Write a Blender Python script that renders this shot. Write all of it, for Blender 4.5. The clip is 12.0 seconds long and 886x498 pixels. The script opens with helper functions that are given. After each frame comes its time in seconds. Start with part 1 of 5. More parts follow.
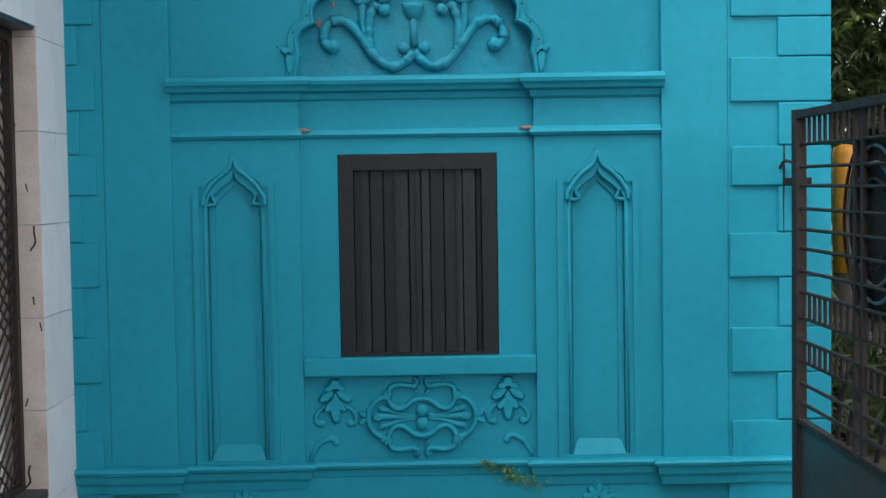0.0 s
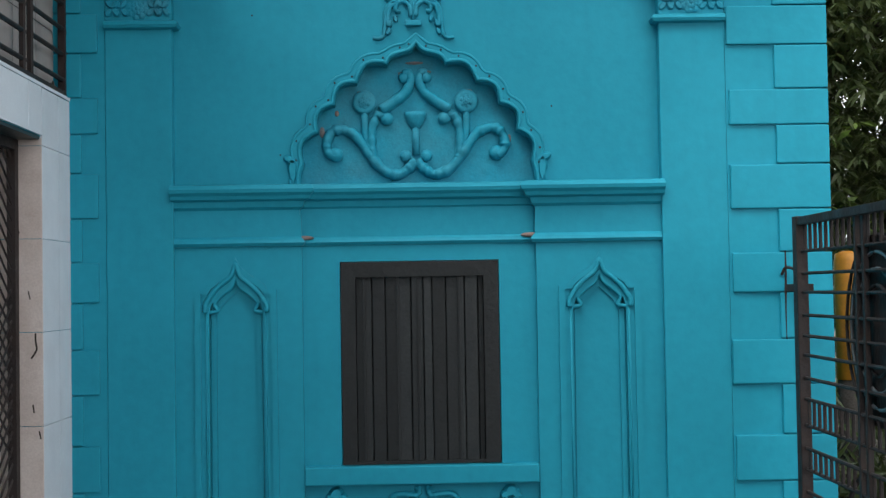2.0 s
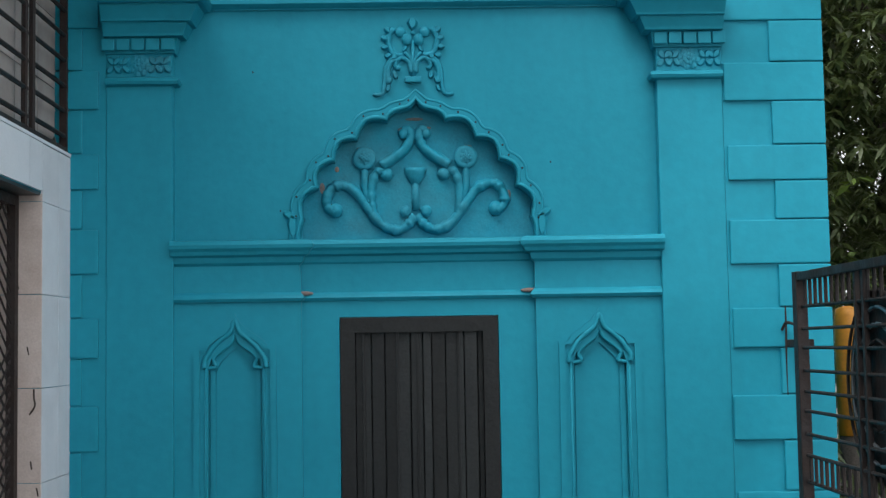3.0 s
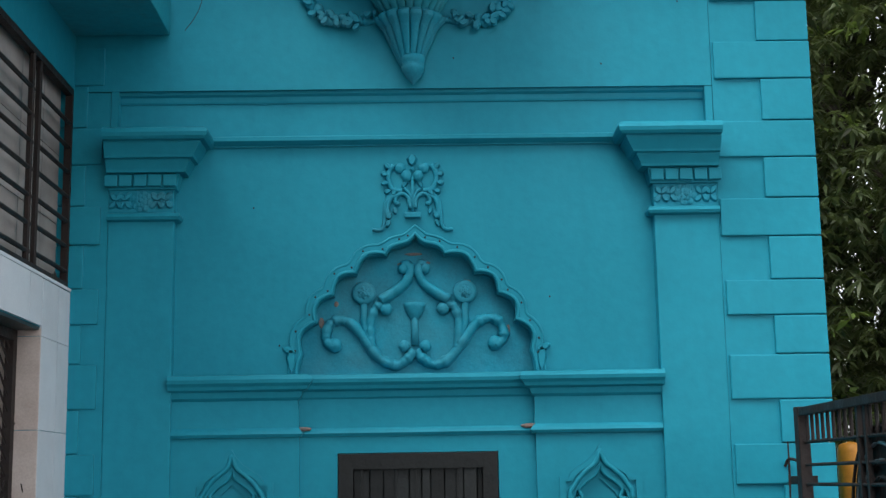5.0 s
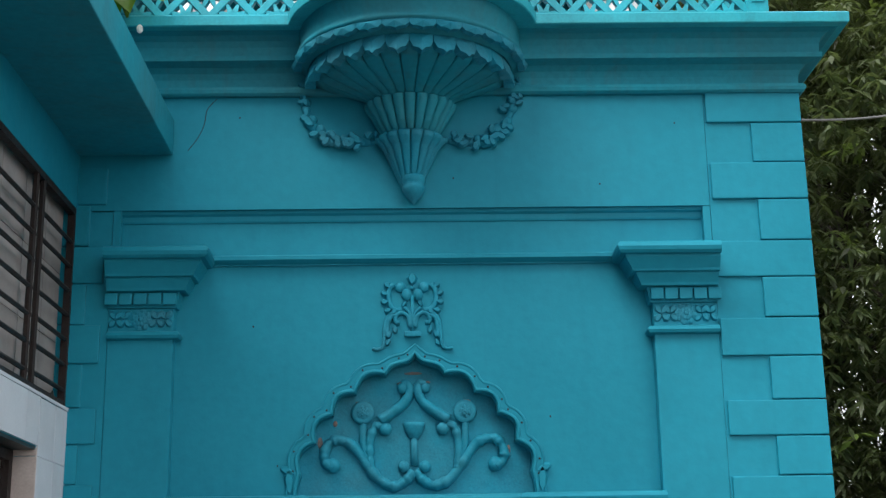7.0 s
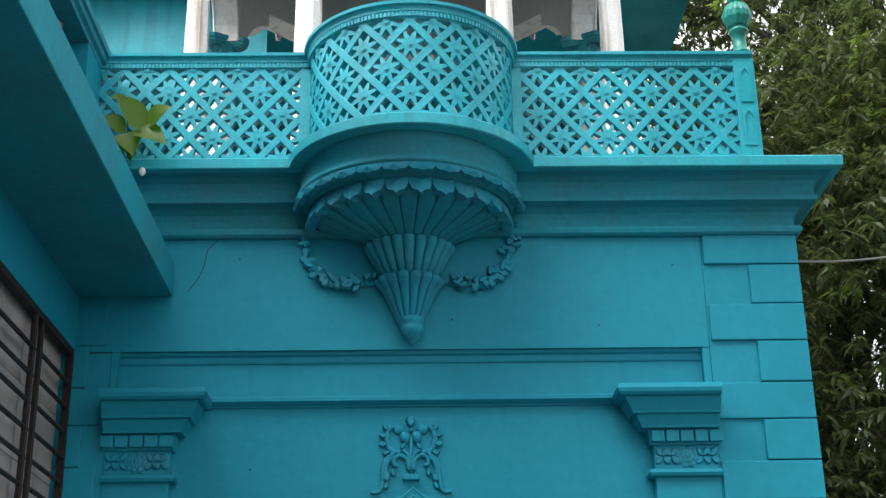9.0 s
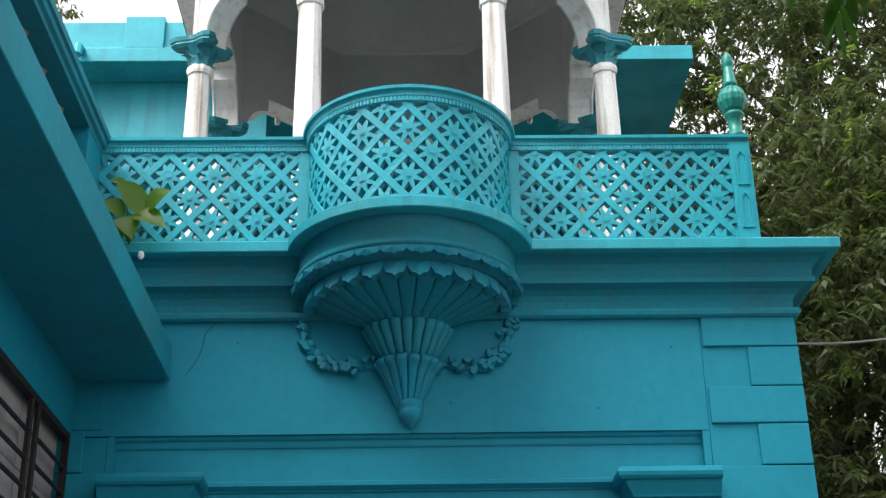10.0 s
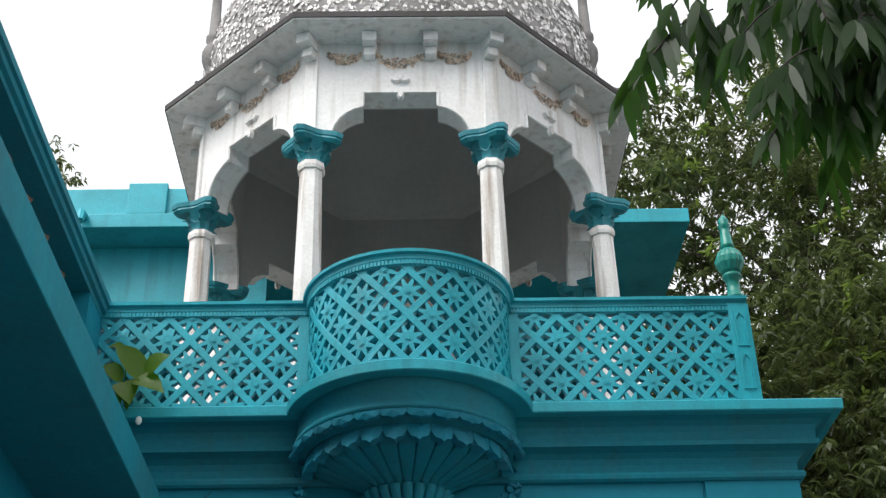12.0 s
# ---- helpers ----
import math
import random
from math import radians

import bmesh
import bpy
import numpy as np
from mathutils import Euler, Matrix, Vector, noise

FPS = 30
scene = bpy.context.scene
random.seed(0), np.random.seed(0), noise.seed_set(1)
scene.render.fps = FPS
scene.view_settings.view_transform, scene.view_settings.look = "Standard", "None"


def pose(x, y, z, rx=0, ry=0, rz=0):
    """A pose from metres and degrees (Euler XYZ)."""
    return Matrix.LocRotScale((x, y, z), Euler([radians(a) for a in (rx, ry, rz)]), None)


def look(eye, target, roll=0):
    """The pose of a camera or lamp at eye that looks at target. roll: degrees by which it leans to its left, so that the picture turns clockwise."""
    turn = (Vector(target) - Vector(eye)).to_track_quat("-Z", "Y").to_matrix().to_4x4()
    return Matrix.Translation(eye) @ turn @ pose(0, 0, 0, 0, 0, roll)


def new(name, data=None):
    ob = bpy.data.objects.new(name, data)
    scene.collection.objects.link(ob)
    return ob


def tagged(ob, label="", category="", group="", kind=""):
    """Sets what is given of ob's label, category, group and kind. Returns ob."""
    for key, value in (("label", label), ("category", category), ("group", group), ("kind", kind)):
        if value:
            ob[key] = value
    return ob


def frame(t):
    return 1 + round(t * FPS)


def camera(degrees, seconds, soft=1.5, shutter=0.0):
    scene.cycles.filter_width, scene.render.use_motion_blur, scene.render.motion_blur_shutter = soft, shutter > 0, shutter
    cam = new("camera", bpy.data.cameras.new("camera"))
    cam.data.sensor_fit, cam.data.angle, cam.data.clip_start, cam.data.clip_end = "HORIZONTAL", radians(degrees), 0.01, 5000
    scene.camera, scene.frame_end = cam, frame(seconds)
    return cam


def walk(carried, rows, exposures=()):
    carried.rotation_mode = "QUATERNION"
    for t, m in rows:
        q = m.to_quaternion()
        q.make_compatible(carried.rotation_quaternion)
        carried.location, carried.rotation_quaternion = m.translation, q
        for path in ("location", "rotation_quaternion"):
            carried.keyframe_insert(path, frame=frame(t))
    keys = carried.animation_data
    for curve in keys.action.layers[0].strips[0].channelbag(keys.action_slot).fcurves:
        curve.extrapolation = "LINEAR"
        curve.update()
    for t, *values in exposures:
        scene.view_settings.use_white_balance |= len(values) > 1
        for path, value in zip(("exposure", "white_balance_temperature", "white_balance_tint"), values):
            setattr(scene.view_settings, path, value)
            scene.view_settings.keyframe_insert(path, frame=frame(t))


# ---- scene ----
cam = camera(36.75, 12.0, soft=1.35)
EYE = 1.9
# seconds, yaw, pitch, roll: the camera stands in one spot and tilts up
ROWS = [
    (0.0, -1.05, -2.84, -0.86),
    (0.5, -1.02, -1.69, -0.87),
    (1.0, -1.03, -0.61, -0.89),
    (1.5, -1.01, 0.53, -0.93),
    (2.0, -1.03, 1.75, -0.94),
    (2.5, -1.01, 2.87, -0.95),
    (3.0, -1.08, 4.13, -0.97),
    (5.0, -1.21, 9.91, -0.99),
    (5.5, -1.25, 11.19, -1.04),
    (6.0, -1.25, 12.42, -1.02),
    (6.5, -1.27, 13.62, -1.03),
    (7.0, -1.30, 15.02, -0.92),
    (9.0, -1.45, 21.08, -0.94),
    (9.5, -1.53, 22.75, -0.96),
    (10.0, -1.60, 24.63, -1.12),
    (10.5, -1.69, 26.73, -1.31),
    (11.0, -1.71, 28.59, -1.41),
    (11.5, -1.74, 30.12, -1.51),
    (12.0, -1.80, 31.62, -1.54),
]
EXPOSURES = [(0.0, 1.86), (3.0, 1.70), (5.5, 1.58), (7.0, 1.60), (9.0, 1.52), (9.5, 1.46), (10.5, 1.41), (11.25, 1.25), (12.0, 1.0)]
walk(cam, [(t, pose(0, 0, EYE, 90 + pitch, 0, yaw) @ pose(0, 0, 0, 0, 0, roll)) for t, yaw, pitch, roll in ROWS], EXPOSURES)

# ---- light: a bright overcast sky ----
world = bpy.data.worlds.new("overcast_sky")
scene.world = world
world.use_nodes = True
wn, wl = world.node_tree.nodes, world.node_tree.links
sky = wn.new("ShaderNodeTexSky")
sky.sky_type, sky.sun_disc = "NISHITA", False
sky.sun_elevation, sky.sun_rotation = radians(52), radians(222)
sky.air_density, sky.dust_density, sky.ozone_density = 1.0, 6.0, 1.0
grey = wn.new("ShaderNodeHueSaturation")
grey.inputs["Saturation"].default_value = 0.18
wl.new(sky.outputs[0], grey.inputs["Color"])
cloud = wn.new("ShaderNodeMix")   # an even layer of cloud over the clear sky
cloud.data_type = "RGBA"
cloud.inputs[0].default_value = 0.75
cloud.inputs[7].default_value = (7.0, 7.2, 7.5, 1)
wl.new(grey.outputs[0], cloud.inputs[6])
wl.new(cloud.outputs[2], wn["Background"].inputs[0])
wn["Background"].inputs[1].default_value = 0.098
sun = new("sun", bpy.data.lights.new("sun", "SUN"))
sun.data.energy, sun.data.angle, sun.data.color = 1.5, radians(42), (1.0, 0.97, 0.93)
sun.matrix_basis = look((-8.4, -2.6, 18.4), (0, 7, 3))


# ---- materials ----
def material(name, base, rough=0.6, dirt=None, dirt_amount=0.3, fine=0.10, bump=0.15, scale=1.0, metal=0.0, island=0.0, streak=0.0, spec=0.4, objects=0.0):
    """A painted or mineral surface: broad stains, fine grain, run-off streaks and relief, in metres."""
    m = bpy.data.materials.new(name)
    m.use_nodes = True
    n, l = m.node_tree.nodes, m.node_tree.links
    b = n["Principled BSDF"]
    b.inputs["Metallic"].default_value = metal
    b.inputs["Specular IOR Level"].default_value = spec
    geo = n.new("ShaderNodeNewGeometry")

    def noise_tex(s, detail, stretch=None):
        t = n.new("ShaderNodeTexNoise")
        t.inputs["Scale"].default_value, t.inputs["Detail"].default_value = s, detail
        if stretch:
            mp = n.new("ShaderNodeMapping")
            mp.inputs["Scale"].default_value = stretch
            l.new(geo.outputs["Position"], mp.inputs["Vector"])
            l.new(mp.outputs[0], t.inputs["Vector"])
        else:
            l.new(geo.outputs["Position"], t.inputs["Vector"])
        return t.outputs["Fac"]

    def mapped(v, lo, hi, a, z):
        r = n.new("ShaderNodeMapRange")
        for i, x in zip(range(1, 5), (lo, hi, a, z)):
            r.inputs[i].default_value = x
        l.new(v, r.inputs[0])
        return r.outputs[0]

    def mix(fac, a, c, how="MIX"):
        x = n.new("ShaderNodeMix")
        x.data_type, x.blend_type = "RGBA", how
        for sock, v in ((x.inputs[0], fac), (x.inputs[6], a), (x.inputs[7], c)):
            if isinstance(v, (tuple, float, int)):
                sock.default_value = v if not isinstance(v, tuple) else (*v[:3], 1)
            else:
                l.new(v, sock)
        return x.outputs[2]

    dirt = dirt or tuple(c * 0.45 for c in base)
    broad = noise_tex(1.7 * scale, 6)
    grain = noise_tex(38 * scale, 5)
    col = mix(mapped(broad, 0.42, 0.72, 0.0, dirt_amount), base, dirt)
    tone = mapped(grain, 0.3, 0.7, 1 - fine, 1 + fine)
    if streak:
        runs = noise_tex(1.0, 4, (14, 14, 0.9))
        col = mix(mapped(runs, 0.52, 0.75, 0.0, streak), col, dirt)
    col = mix(1.0, col, tone, "MULTIPLY")
    if island:
        col = mix(1.0, col, mapped(geo.outputs["Random Per Island"], 0, 1, 1 - island, 1 + island), "MULTIPLY")
    if objects:
        info = n.new("ShaderNodeObjectInfo")
        col = mix(1.0, col, mapped(info.outputs["Random"], 0, 1, 1 - objects, 1 + objects), "MULTIPLY")
    l.new(col, b.inputs["Base Color"])
    l.new(mapped(broad, 0.3, 0.7, max(rough - 0.12, 0.05), min(rough + 0.1, 1)), b.inputs["Roughness"])
    bp = n.new("ShaderNodeBump")
    bp.inputs["Strength"].default_value, bp.inputs["Distance"].default_value = bump, 0.02
    add = n.new("ShaderNodeMath")
    add.operation = "ADD"
    l.new(noise_tex(9 * scale, 4), add.inputs[0])
    l.new(mapped(grain, 0, 1, 0, 0.12), add.inputs[1])
    l.new(add.outputs[0], bp.inputs["Height"])
    l.new(bp.outputs[0], b.inputs["Normal"])
    return m


def leaf_material(name, base, back):
    m = material(name, base, 0.38, tuple(c * 0.4 for c in base), 0.6, 0.1, 0.05, 1.0, island=0.65, spec=0.32)
    n, l = m.node_tree.nodes, m.node_tree.links
    tr = n.new("ShaderNodeBsdfTranslucent")
    tr.inputs[0].default_value = (*back, 1)
    mx = n.new("ShaderNodeMixShader")
    mx.inputs[0].default_value = 0.42
    l.new(n["Principled BSDF"].outputs[0], mx.inputs[1])
    l.new(tr.outputs[0], mx.inputs[2])
    l.new(mx.outputs[0], n["Material Output"].inputs[0])
    return m


TEAL = material("teal_limewash", (0.009, 0.238, 0.330), 0.6, (0.006, 0.155, 0.215), 0.4, 0.05, 0.34, 0.5, streak=0.16, spec=0.2)
ORNAMENT = material("teal_stucco_ornament", (0.010, 0.225, 0.32), 0.65, (0.05, 0.15, 0.18), 0.5, 0.10, 0.3, 2.5, spec=0.2)
TURQUOISE = material("turquoise_gloss_paint", (0.024, 0.375, 0.46), 0.45, (0.02, 0.20, 0.24), 0.5, 0.08, 0.12, 1.6, streak=0.45, spec=0.35)
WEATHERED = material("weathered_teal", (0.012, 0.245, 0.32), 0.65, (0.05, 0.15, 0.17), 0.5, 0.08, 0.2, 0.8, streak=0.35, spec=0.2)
DECK = material("wet_roof_screed", (0.20, 0.195, 0.185), 0.8, (0.10, 0.095, 0.09), 0.5, 0.1, 0.2)
BARE = material("bare_red_plaster", (0.20, 0.145, 0.125), 0.85, (0.08, 0.15, 0.18), 0.7, 0.2, 0.4, 3)
WHITE = material("weathered_whitewash", (0.84, 0.83, 0.82), 0.75, (0.34, 0.28, 0.23), 0.25, 0.06, 0.25, streak=0.55)
COLUMN = material("rain_streaked_whitewash", (0.82, 0.80, 0.78), 0.8, (0.24, 0.17, 0.12), 0.3, 0.08, 0.3, 1.5, streak=0.95)
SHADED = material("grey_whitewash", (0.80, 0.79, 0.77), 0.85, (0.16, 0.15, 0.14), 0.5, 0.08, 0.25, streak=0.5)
# whitewash darkened to grey: the pavilion's inner shade is put into the colour
DOME_SHADE = material("shade_grey_plaster", (0.50, 0.50, 0.495), 0.9, (0.24, 0.24, 0.23), 0.35, 0.05, 0.15, 0.6)
TILE = material("white_marbled_tile", (0.56, 0.59, 0.63), 0.5, (0.50, 0.53, 0.57), 0.6, 0.04, 0.03, 3, objects=0.04)
JAMB = material("stained_cream_tile", (0.50, 0.44, 0.41), 0.35, (0.30, 0.22, 0.18), 0.5, 0.08, 0.08, 3)
GROUT = material("grey_grout", (0.35, 0.34, 0.33), 0.9)
BEIGE = material("grey_beige_tile", (0.36, 0.325, 0.31), 0.5, (0.18, 0.16, 0.15), 0.5, 0.06, 0.08, 2)
TIMBER = material("charcoal_painted_timber", (0.015, 0.017, 0.018), 0.6, (0.027, 0.030, 0.030), 0.6, 0.25, 0.35, 2, streak=0.6, objects=0.45, spec=0.25)
IRON = material("dark_brown_iron", (0.018, 0.014, 0.014), 0.6, (0.035, 0.022, 0.017), 0.5, 0.2, 0.2, 4, spec=0.25)
STEEL = material("polished_grey_steel", (0.25, 0.25, 0.26), 0.35, (0.1, 0.09, 0.09), 0.4, 0.1, 0.05, 3, 0.8)
SHEET = material("dark_sheet_steel", (0.040, 0.048, 0.050), 0.5, (0.06, 0.05, 0.045), 0.5, 0.1, 0.1, 1, 0.3)
CHINA = material("broken_china_mosaic", (0.66, 0.64, 0.63), 0.3, (0.3, 0.28, 0.27), 0.3, 0.15, 0.1, 3, island=0.6)
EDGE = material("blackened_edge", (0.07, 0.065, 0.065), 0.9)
MORTAR = material("grey_mortar", (0.30, 0.29, 0.285), 0.9, (0.05, 0.05, 0.05), 0.6)
GOLD = material("gilded_mirror_chip", (0.52, 0.42, 0.33), 0.3, (0.32, 0.14, 0.09), 0.6, 0.3, 0.2, 6, 0.2, island=0.6)
MOULD = material("black_mould", (0.025, 0.024, 0.022), 0.95, (0.05, 0.06, 0.04), 0.5, 0.2, 0.4, 4)
BRICK = material("bare_brick", (0.42, 0.20, 0.14), 0.85, (0.45, 0.35, 0.3), 0.6, 0.2, 0.4, 4)
BARK = material("dark_bark", (0.035, 0.028, 0.022), 0.9, (0.02, 0.018, 0.015), 0.6, 0.3, 0.8, 2)
LEAF = leaf_material("mango_leaf", (0.068, 0.088, 0.040), (0.115, 0.155, 0.045))
NEW_LEAF = leaf_material("young_mango_leaf", (0.13, 0.19, 0.05), (0.22, 0.32, 0.06))
NEAR_LEAF = leaf_material("pinnate_leaf", (0.022, 0.060, 0.012), (0.10, 0.24, 0.03))
IVY = leaf_material("pothos_leaf", (0.12, 0.22, 0.014), (0.22, 0.36, 0.02))
MOSS = leaf_material("dry_moss", (0.14, 0.22, 0.05), (0.2, 0.3, 0.06))
ORANGE = material("orange_painted_post", (0.46, 0.18, 0.012), 0.55, (0.3, 0.11, 0.012), 0.4)
SOIL = material("damp_earth", (0.09, 0.075, 0.06), 0.95, (0.05, 0.045, 0.035), 0.6, 0.3, 0.6)
# paving tone set for the light it reflects up the front
BOUNCE_CEMENT = material("bounce_cement_paving", (0.20, 0.195, 0.18), 0.6, (0.09, 0.085, 0.08), 0.5, 0.1, 0.3)
CABLE = material("grey_cable", (0.12, 0.12, 0.12), 0.6)
GREENFIN = material("green_gloss_paint", (0.02, 0.24, 0.20), 0.35, (0.02, 0.12, 0.1), 0.4, 0.08, 0.1)


# ---- mesh tools ----
def thing(name, label, category, at=(0, 0, 0), group="", kind=""):
    ob = new(name)
    ob.empty_display_size = 0.1
    ob.matrix_basis = Matrix.Translation(at)
    return tagged(ob, label, category, group, kind)


def mesh_of(bm, mat, smooth=False):
    me = bpy.data.meshes.new("mesh")
    bm.to_mesh(me)
    bm.free()
    me.materials.append(mat)
    if smooth:
        me.polygons.foreach_set("use_smooth", [True] * len(me.polygons))
    return me


def part(name, bm, mat, parent, label="", smooth=False, kind=""):
    """One mesh under a thing or a part; its coordinates are those of the place."""
    me = bm if isinstance(bm, bpy.types.Mesh) else mesh_of(bm, mat, smooth)
    ob = new(name, me)
    ob.parent = parent
    if parent.data is None:
        ob.matrix_parent_inverse = parent.matrix_basis.inverted()
    return tagged(ob, label, kind=kind)


def solid(name, bm, mat, label, category="", kind="structure", smooth=False, group=""):
    return tagged(new(name, mesh_of(bm, mat, smooth)), label, category, group, kind)


def box(x0, x1, y0, y1, z0, z1, bevel=0.0, bm=None, at=None):
    bm = bm or bmesh.new()
    made = bmesh.ops.create_cube(bm, size=1.0)["verts"]
    for v in made:
        v.co = Vector((x0 + (v.co.x + 0.5) * (x1 - x0), y0 + (v.co.y + 0.5) * (y1 - y0), z0 + (v.co.z + 0.5) * (z1 - z0)))
    if bevel:
        edges = list({e for v in made for e in v.link_edges})
        bmesh.ops.bevel(bm, geom=edges, offset=bevel, segments=2, affect="EDGES", profile=0.6)
    return bm


def sweep(path, profile, closed=False, bm=None, ends=True):
    """Runs a moulding's profile (out, z) along a plan path (x, y); out is to the right-hand side of the path."""
    bm = bm or bmesh.new()
    pts = [Vector(p) for p in path]
    n = len(pts)
    rings = []
    for i, p in enumerate(pts):
        a = pts[i - 1] if (i or closed) else None
        c = pts[(i + 1) % n] if (i < n - 1 or closed) else None
        d1 = (p - a).normalized() if a is not None else None
        d2 = (c - p).normalized() if c is not None else None
        d1, d2 = d1 or d2, d2 or d1
        n1, n2 = Vector((d1.y, -d1.x)), Vector((d2.y, -d2.x))
        m = (n1 + n2) / max(1 + n1.dot(n2), 0.3)
        rings.append([bm.verts.new((p.x + m.x * o, p.y + m.y * o, z)) for o, z in profile])
    k = len(profile)
    for i in range(n if closed else n - 1):
        r, s = rings[i], rings[(i + 1) % n]
        for j in range(k):
            bm.faces.new((r[j], r[(j + 1) % k], s[(j + 1) % k], s[j]))
    if ends and not closed:
        bm.faces.new(rings[0])
        bm.faces.new(rings[-1][::-1])
    return bm


def plate(outer, holes, place, front, back, bm=None):
    """A slab with openings: loops of (u, v), placed by place(u, v, depth)."""
    bm = bm or bmesh.new()
    for depth in (front, back):
        edges = []
        for loop in (outer, *holes):
            vs = [bm.verts.new(place(u, v, depth)) for u, v in loop]
            edges += [bm.edges.new((vs[i - 1], vs[i])) for i in range(len(vs))]
        bmesh.ops.triangle_fill(bm, use_beauty=True, edges=edges)
    for loop in (outer, *holes):
        f = [bm.verts.new(place(u, v, front)) for u, v in loop]
        b = [bm.verts.new(place(u, v, back)) for u, v in loop]
        for i in range(len(f)):
            bm.faces.new((f[i - 1], f[i], b[i], b[i - 1]))
    return bm


def facade(u, v, d):
    return (u, d, v)


def rect(u0, u1, v0, v1):
    return [(u0, v0), (u1, v0), (u1, v1), (u0, v1)]


def spline(ctrl, steps=6):
    """A smooth line through the control points."""
    p = [Vector(c) for c in ctrl]
    p = [2 * p[0] - p[1]] + p + [2 * p[-1] - p[-2]]
    out = []
    for i in range(1, len(p) - 2):
        for s in range(steps):
            t = s / steps
            a, b, c, d = p[i - 1:i + 3]
            out.append(0.5 * (2 * b + (c - a) * t + (2 * a - 5 * b + 4 * c - d) * t * t + (3 * b - a - 3 * c + d) * t ** 3))
    return out + [p[-2]]


def tube(pts, radius, bm=None, sides=8, flat=1.0, taper=None):
    """A round or flattened rod along 3D points; flat squeezes it in y."""
    bm = bm or bmesh.new()
    pts = [Vector(p) for p in pts]
    rings = []
    for i, p in enumerate(pts):
        d = (pts[min(i + 1, len(pts) - 1)] - pts[max(i - 1, 0)]).normalized()
        side = d.cross(Vector((0, 1, 0)))
        side = side.normalized() if side.length > 1e-4 else Vector((1, 0, 0))
        up = side.cross(d).normalized()
        r = radius * (taper(i / max(len(pts) - 1, 1)) if taper else 1)
        if flat > 1.0:      # hand-worked stucco is a little lumpy
            r *= 1 + 0.06 * math.sin(2.3 * i + 900 * radius) + 0.04 * math.sin(0.9 * i + 40 * p.x)
        ring = []
        for k in range(sides):
            a = 2 * math.pi * k / sides
            o = side * (r * math.cos(a)) + up * (r * math.sin(a))
            o.y *= flat
            ring.append(bm.verts.new(p + o))
        rings.append(ring)
    for a, b in zip(rings, rings[1:]):
        for k in range(sides):
            bm.faces.new((a[k], a[(k + 1) % sides], b[(k + 1) % sides], b[k]))
    bm.faces.new(rings[0][::-1])
    bm.faces.new(rings[-1])
    return bm


def ball(c, r, bm=None, squash=(1, 1, 1), seg=10):
    bm = bm or bmesh.new()
    made = bmesh.ops.create_uvsphere(bm, u_segments=seg, v_segments=max(seg * 2 // 3, 5), radius=r)["verts"]
    for v in made:
        v.co = Vector((c[0] + v.co.x * squash[0], c[1] + v.co.y * squash[1], c[2] + v.co.z * squash[2]))
    return bm


def lathe(profile, c=(0, 0, 0), seg=24, bm=None, lobes=0, depth=0.0, a0=0.0, a1=2 * math.pi, caps=True):
    """Turns (radius, z) about an upright axis; lobes give flutes."""
    bm = bm or bmesh.new()
    full = abs(a1 - a0 - 2 * math.pi) < 1e-6
    n = seg if full else seg + 1
    rings = []
    for r, z in profile:
        ring = []
        for k in range(n):
            a = a0 + (a1 - a0) * k / seg
            q = r * (1 - depth * (1 - abs(math.sin(lobes * a / 2)))) if lobes else r
            ring.append(bm.verts.new((c[0] + q * math.cos(a), c[1] + q * math.sin(a), c[2] + z)))
        rings.append(ring)
    for a, b in zip(rings, rings[1:]):
        for k in range(n if full else n - 1):
            j = (k + 1) % n
            bm.faces.new((a[k], a[j], b[j], b[k]))
    if full and caps:
        bm.faces.new(rings[0][::-1])
        bm.faces.new(rings[-1])
    return bm


# ---- the facade ----
WALL, PANEL, STRIP, PIL, QUOIN = 7.05, 7.0, 6.965, 6.93, 6.914   # planes, from the core outwards to the quoins
LEFT, RIGHT = -1.80, 2.155
COURSES = [0.43, 0.633, 0.883, 1.123, 1.383, 1.618, 1.859, 2.07, 2.295, 2.53, 2.735, 2.924, 3.156, 3.364, 3.586, 3.79, 4.022, 4.235, 4.465, 4.668]

ground = bmesh.new()
bmesh.ops.create_grid(ground, x_segments=8, y_segments=8, size=400)
solid("ground", ground, SOIL, "bare damp earth ground round the building", "ground")

# unseen slab added over the earth as a reflector for the lower front
solid("pavement", box(-1.8, 9.0, -6.5, 6.9, -0.1, 0.006), BOUNCE_CEMENT, "unseen cement paving added to bounce light onto the front", "pavement")
WIN = (-0.417, 0.417, 0.992, 2.055)
wall_front = solid("wall_front", plate(rect(-2.2, RIGHT - 0.03, -0.1, 4.95), [rect(*WIN), rect(-0.70, 0.70, 2.42, 3.30)], facade, WALL, 7.35), TEAL, "teal limewashed front wall of the old building", "wall")
solid("wall_side", box(RIGHT - 0.3, RIGHT - 0.03, 7.35, 12.5, -0.1, 4.95), TEAL, "teal limewashed side wall", "wall")
solid("plinth", box(-2.2, 1.622, 6.955, WALL, -0.1, 0.36), TEAL, "teal plinth under the front wall", "plinth")


def mirrored(pts):
    """A closed outline from its right half, listed from the bottom up to the middle of the top."""
    return pts + [(-x, z) for x, z in reversed(pts) if abs(x) > 1e-6]


# cusped arch outline over the window, right half, from the springing to the tip
CUSPS = [(0.618, 2.46), (0.597, 2.575), (0.520, 2.737), (0.432, 2.879), (0.313, 2.992), (0.152, 3.087), (0.0, 3.195)]


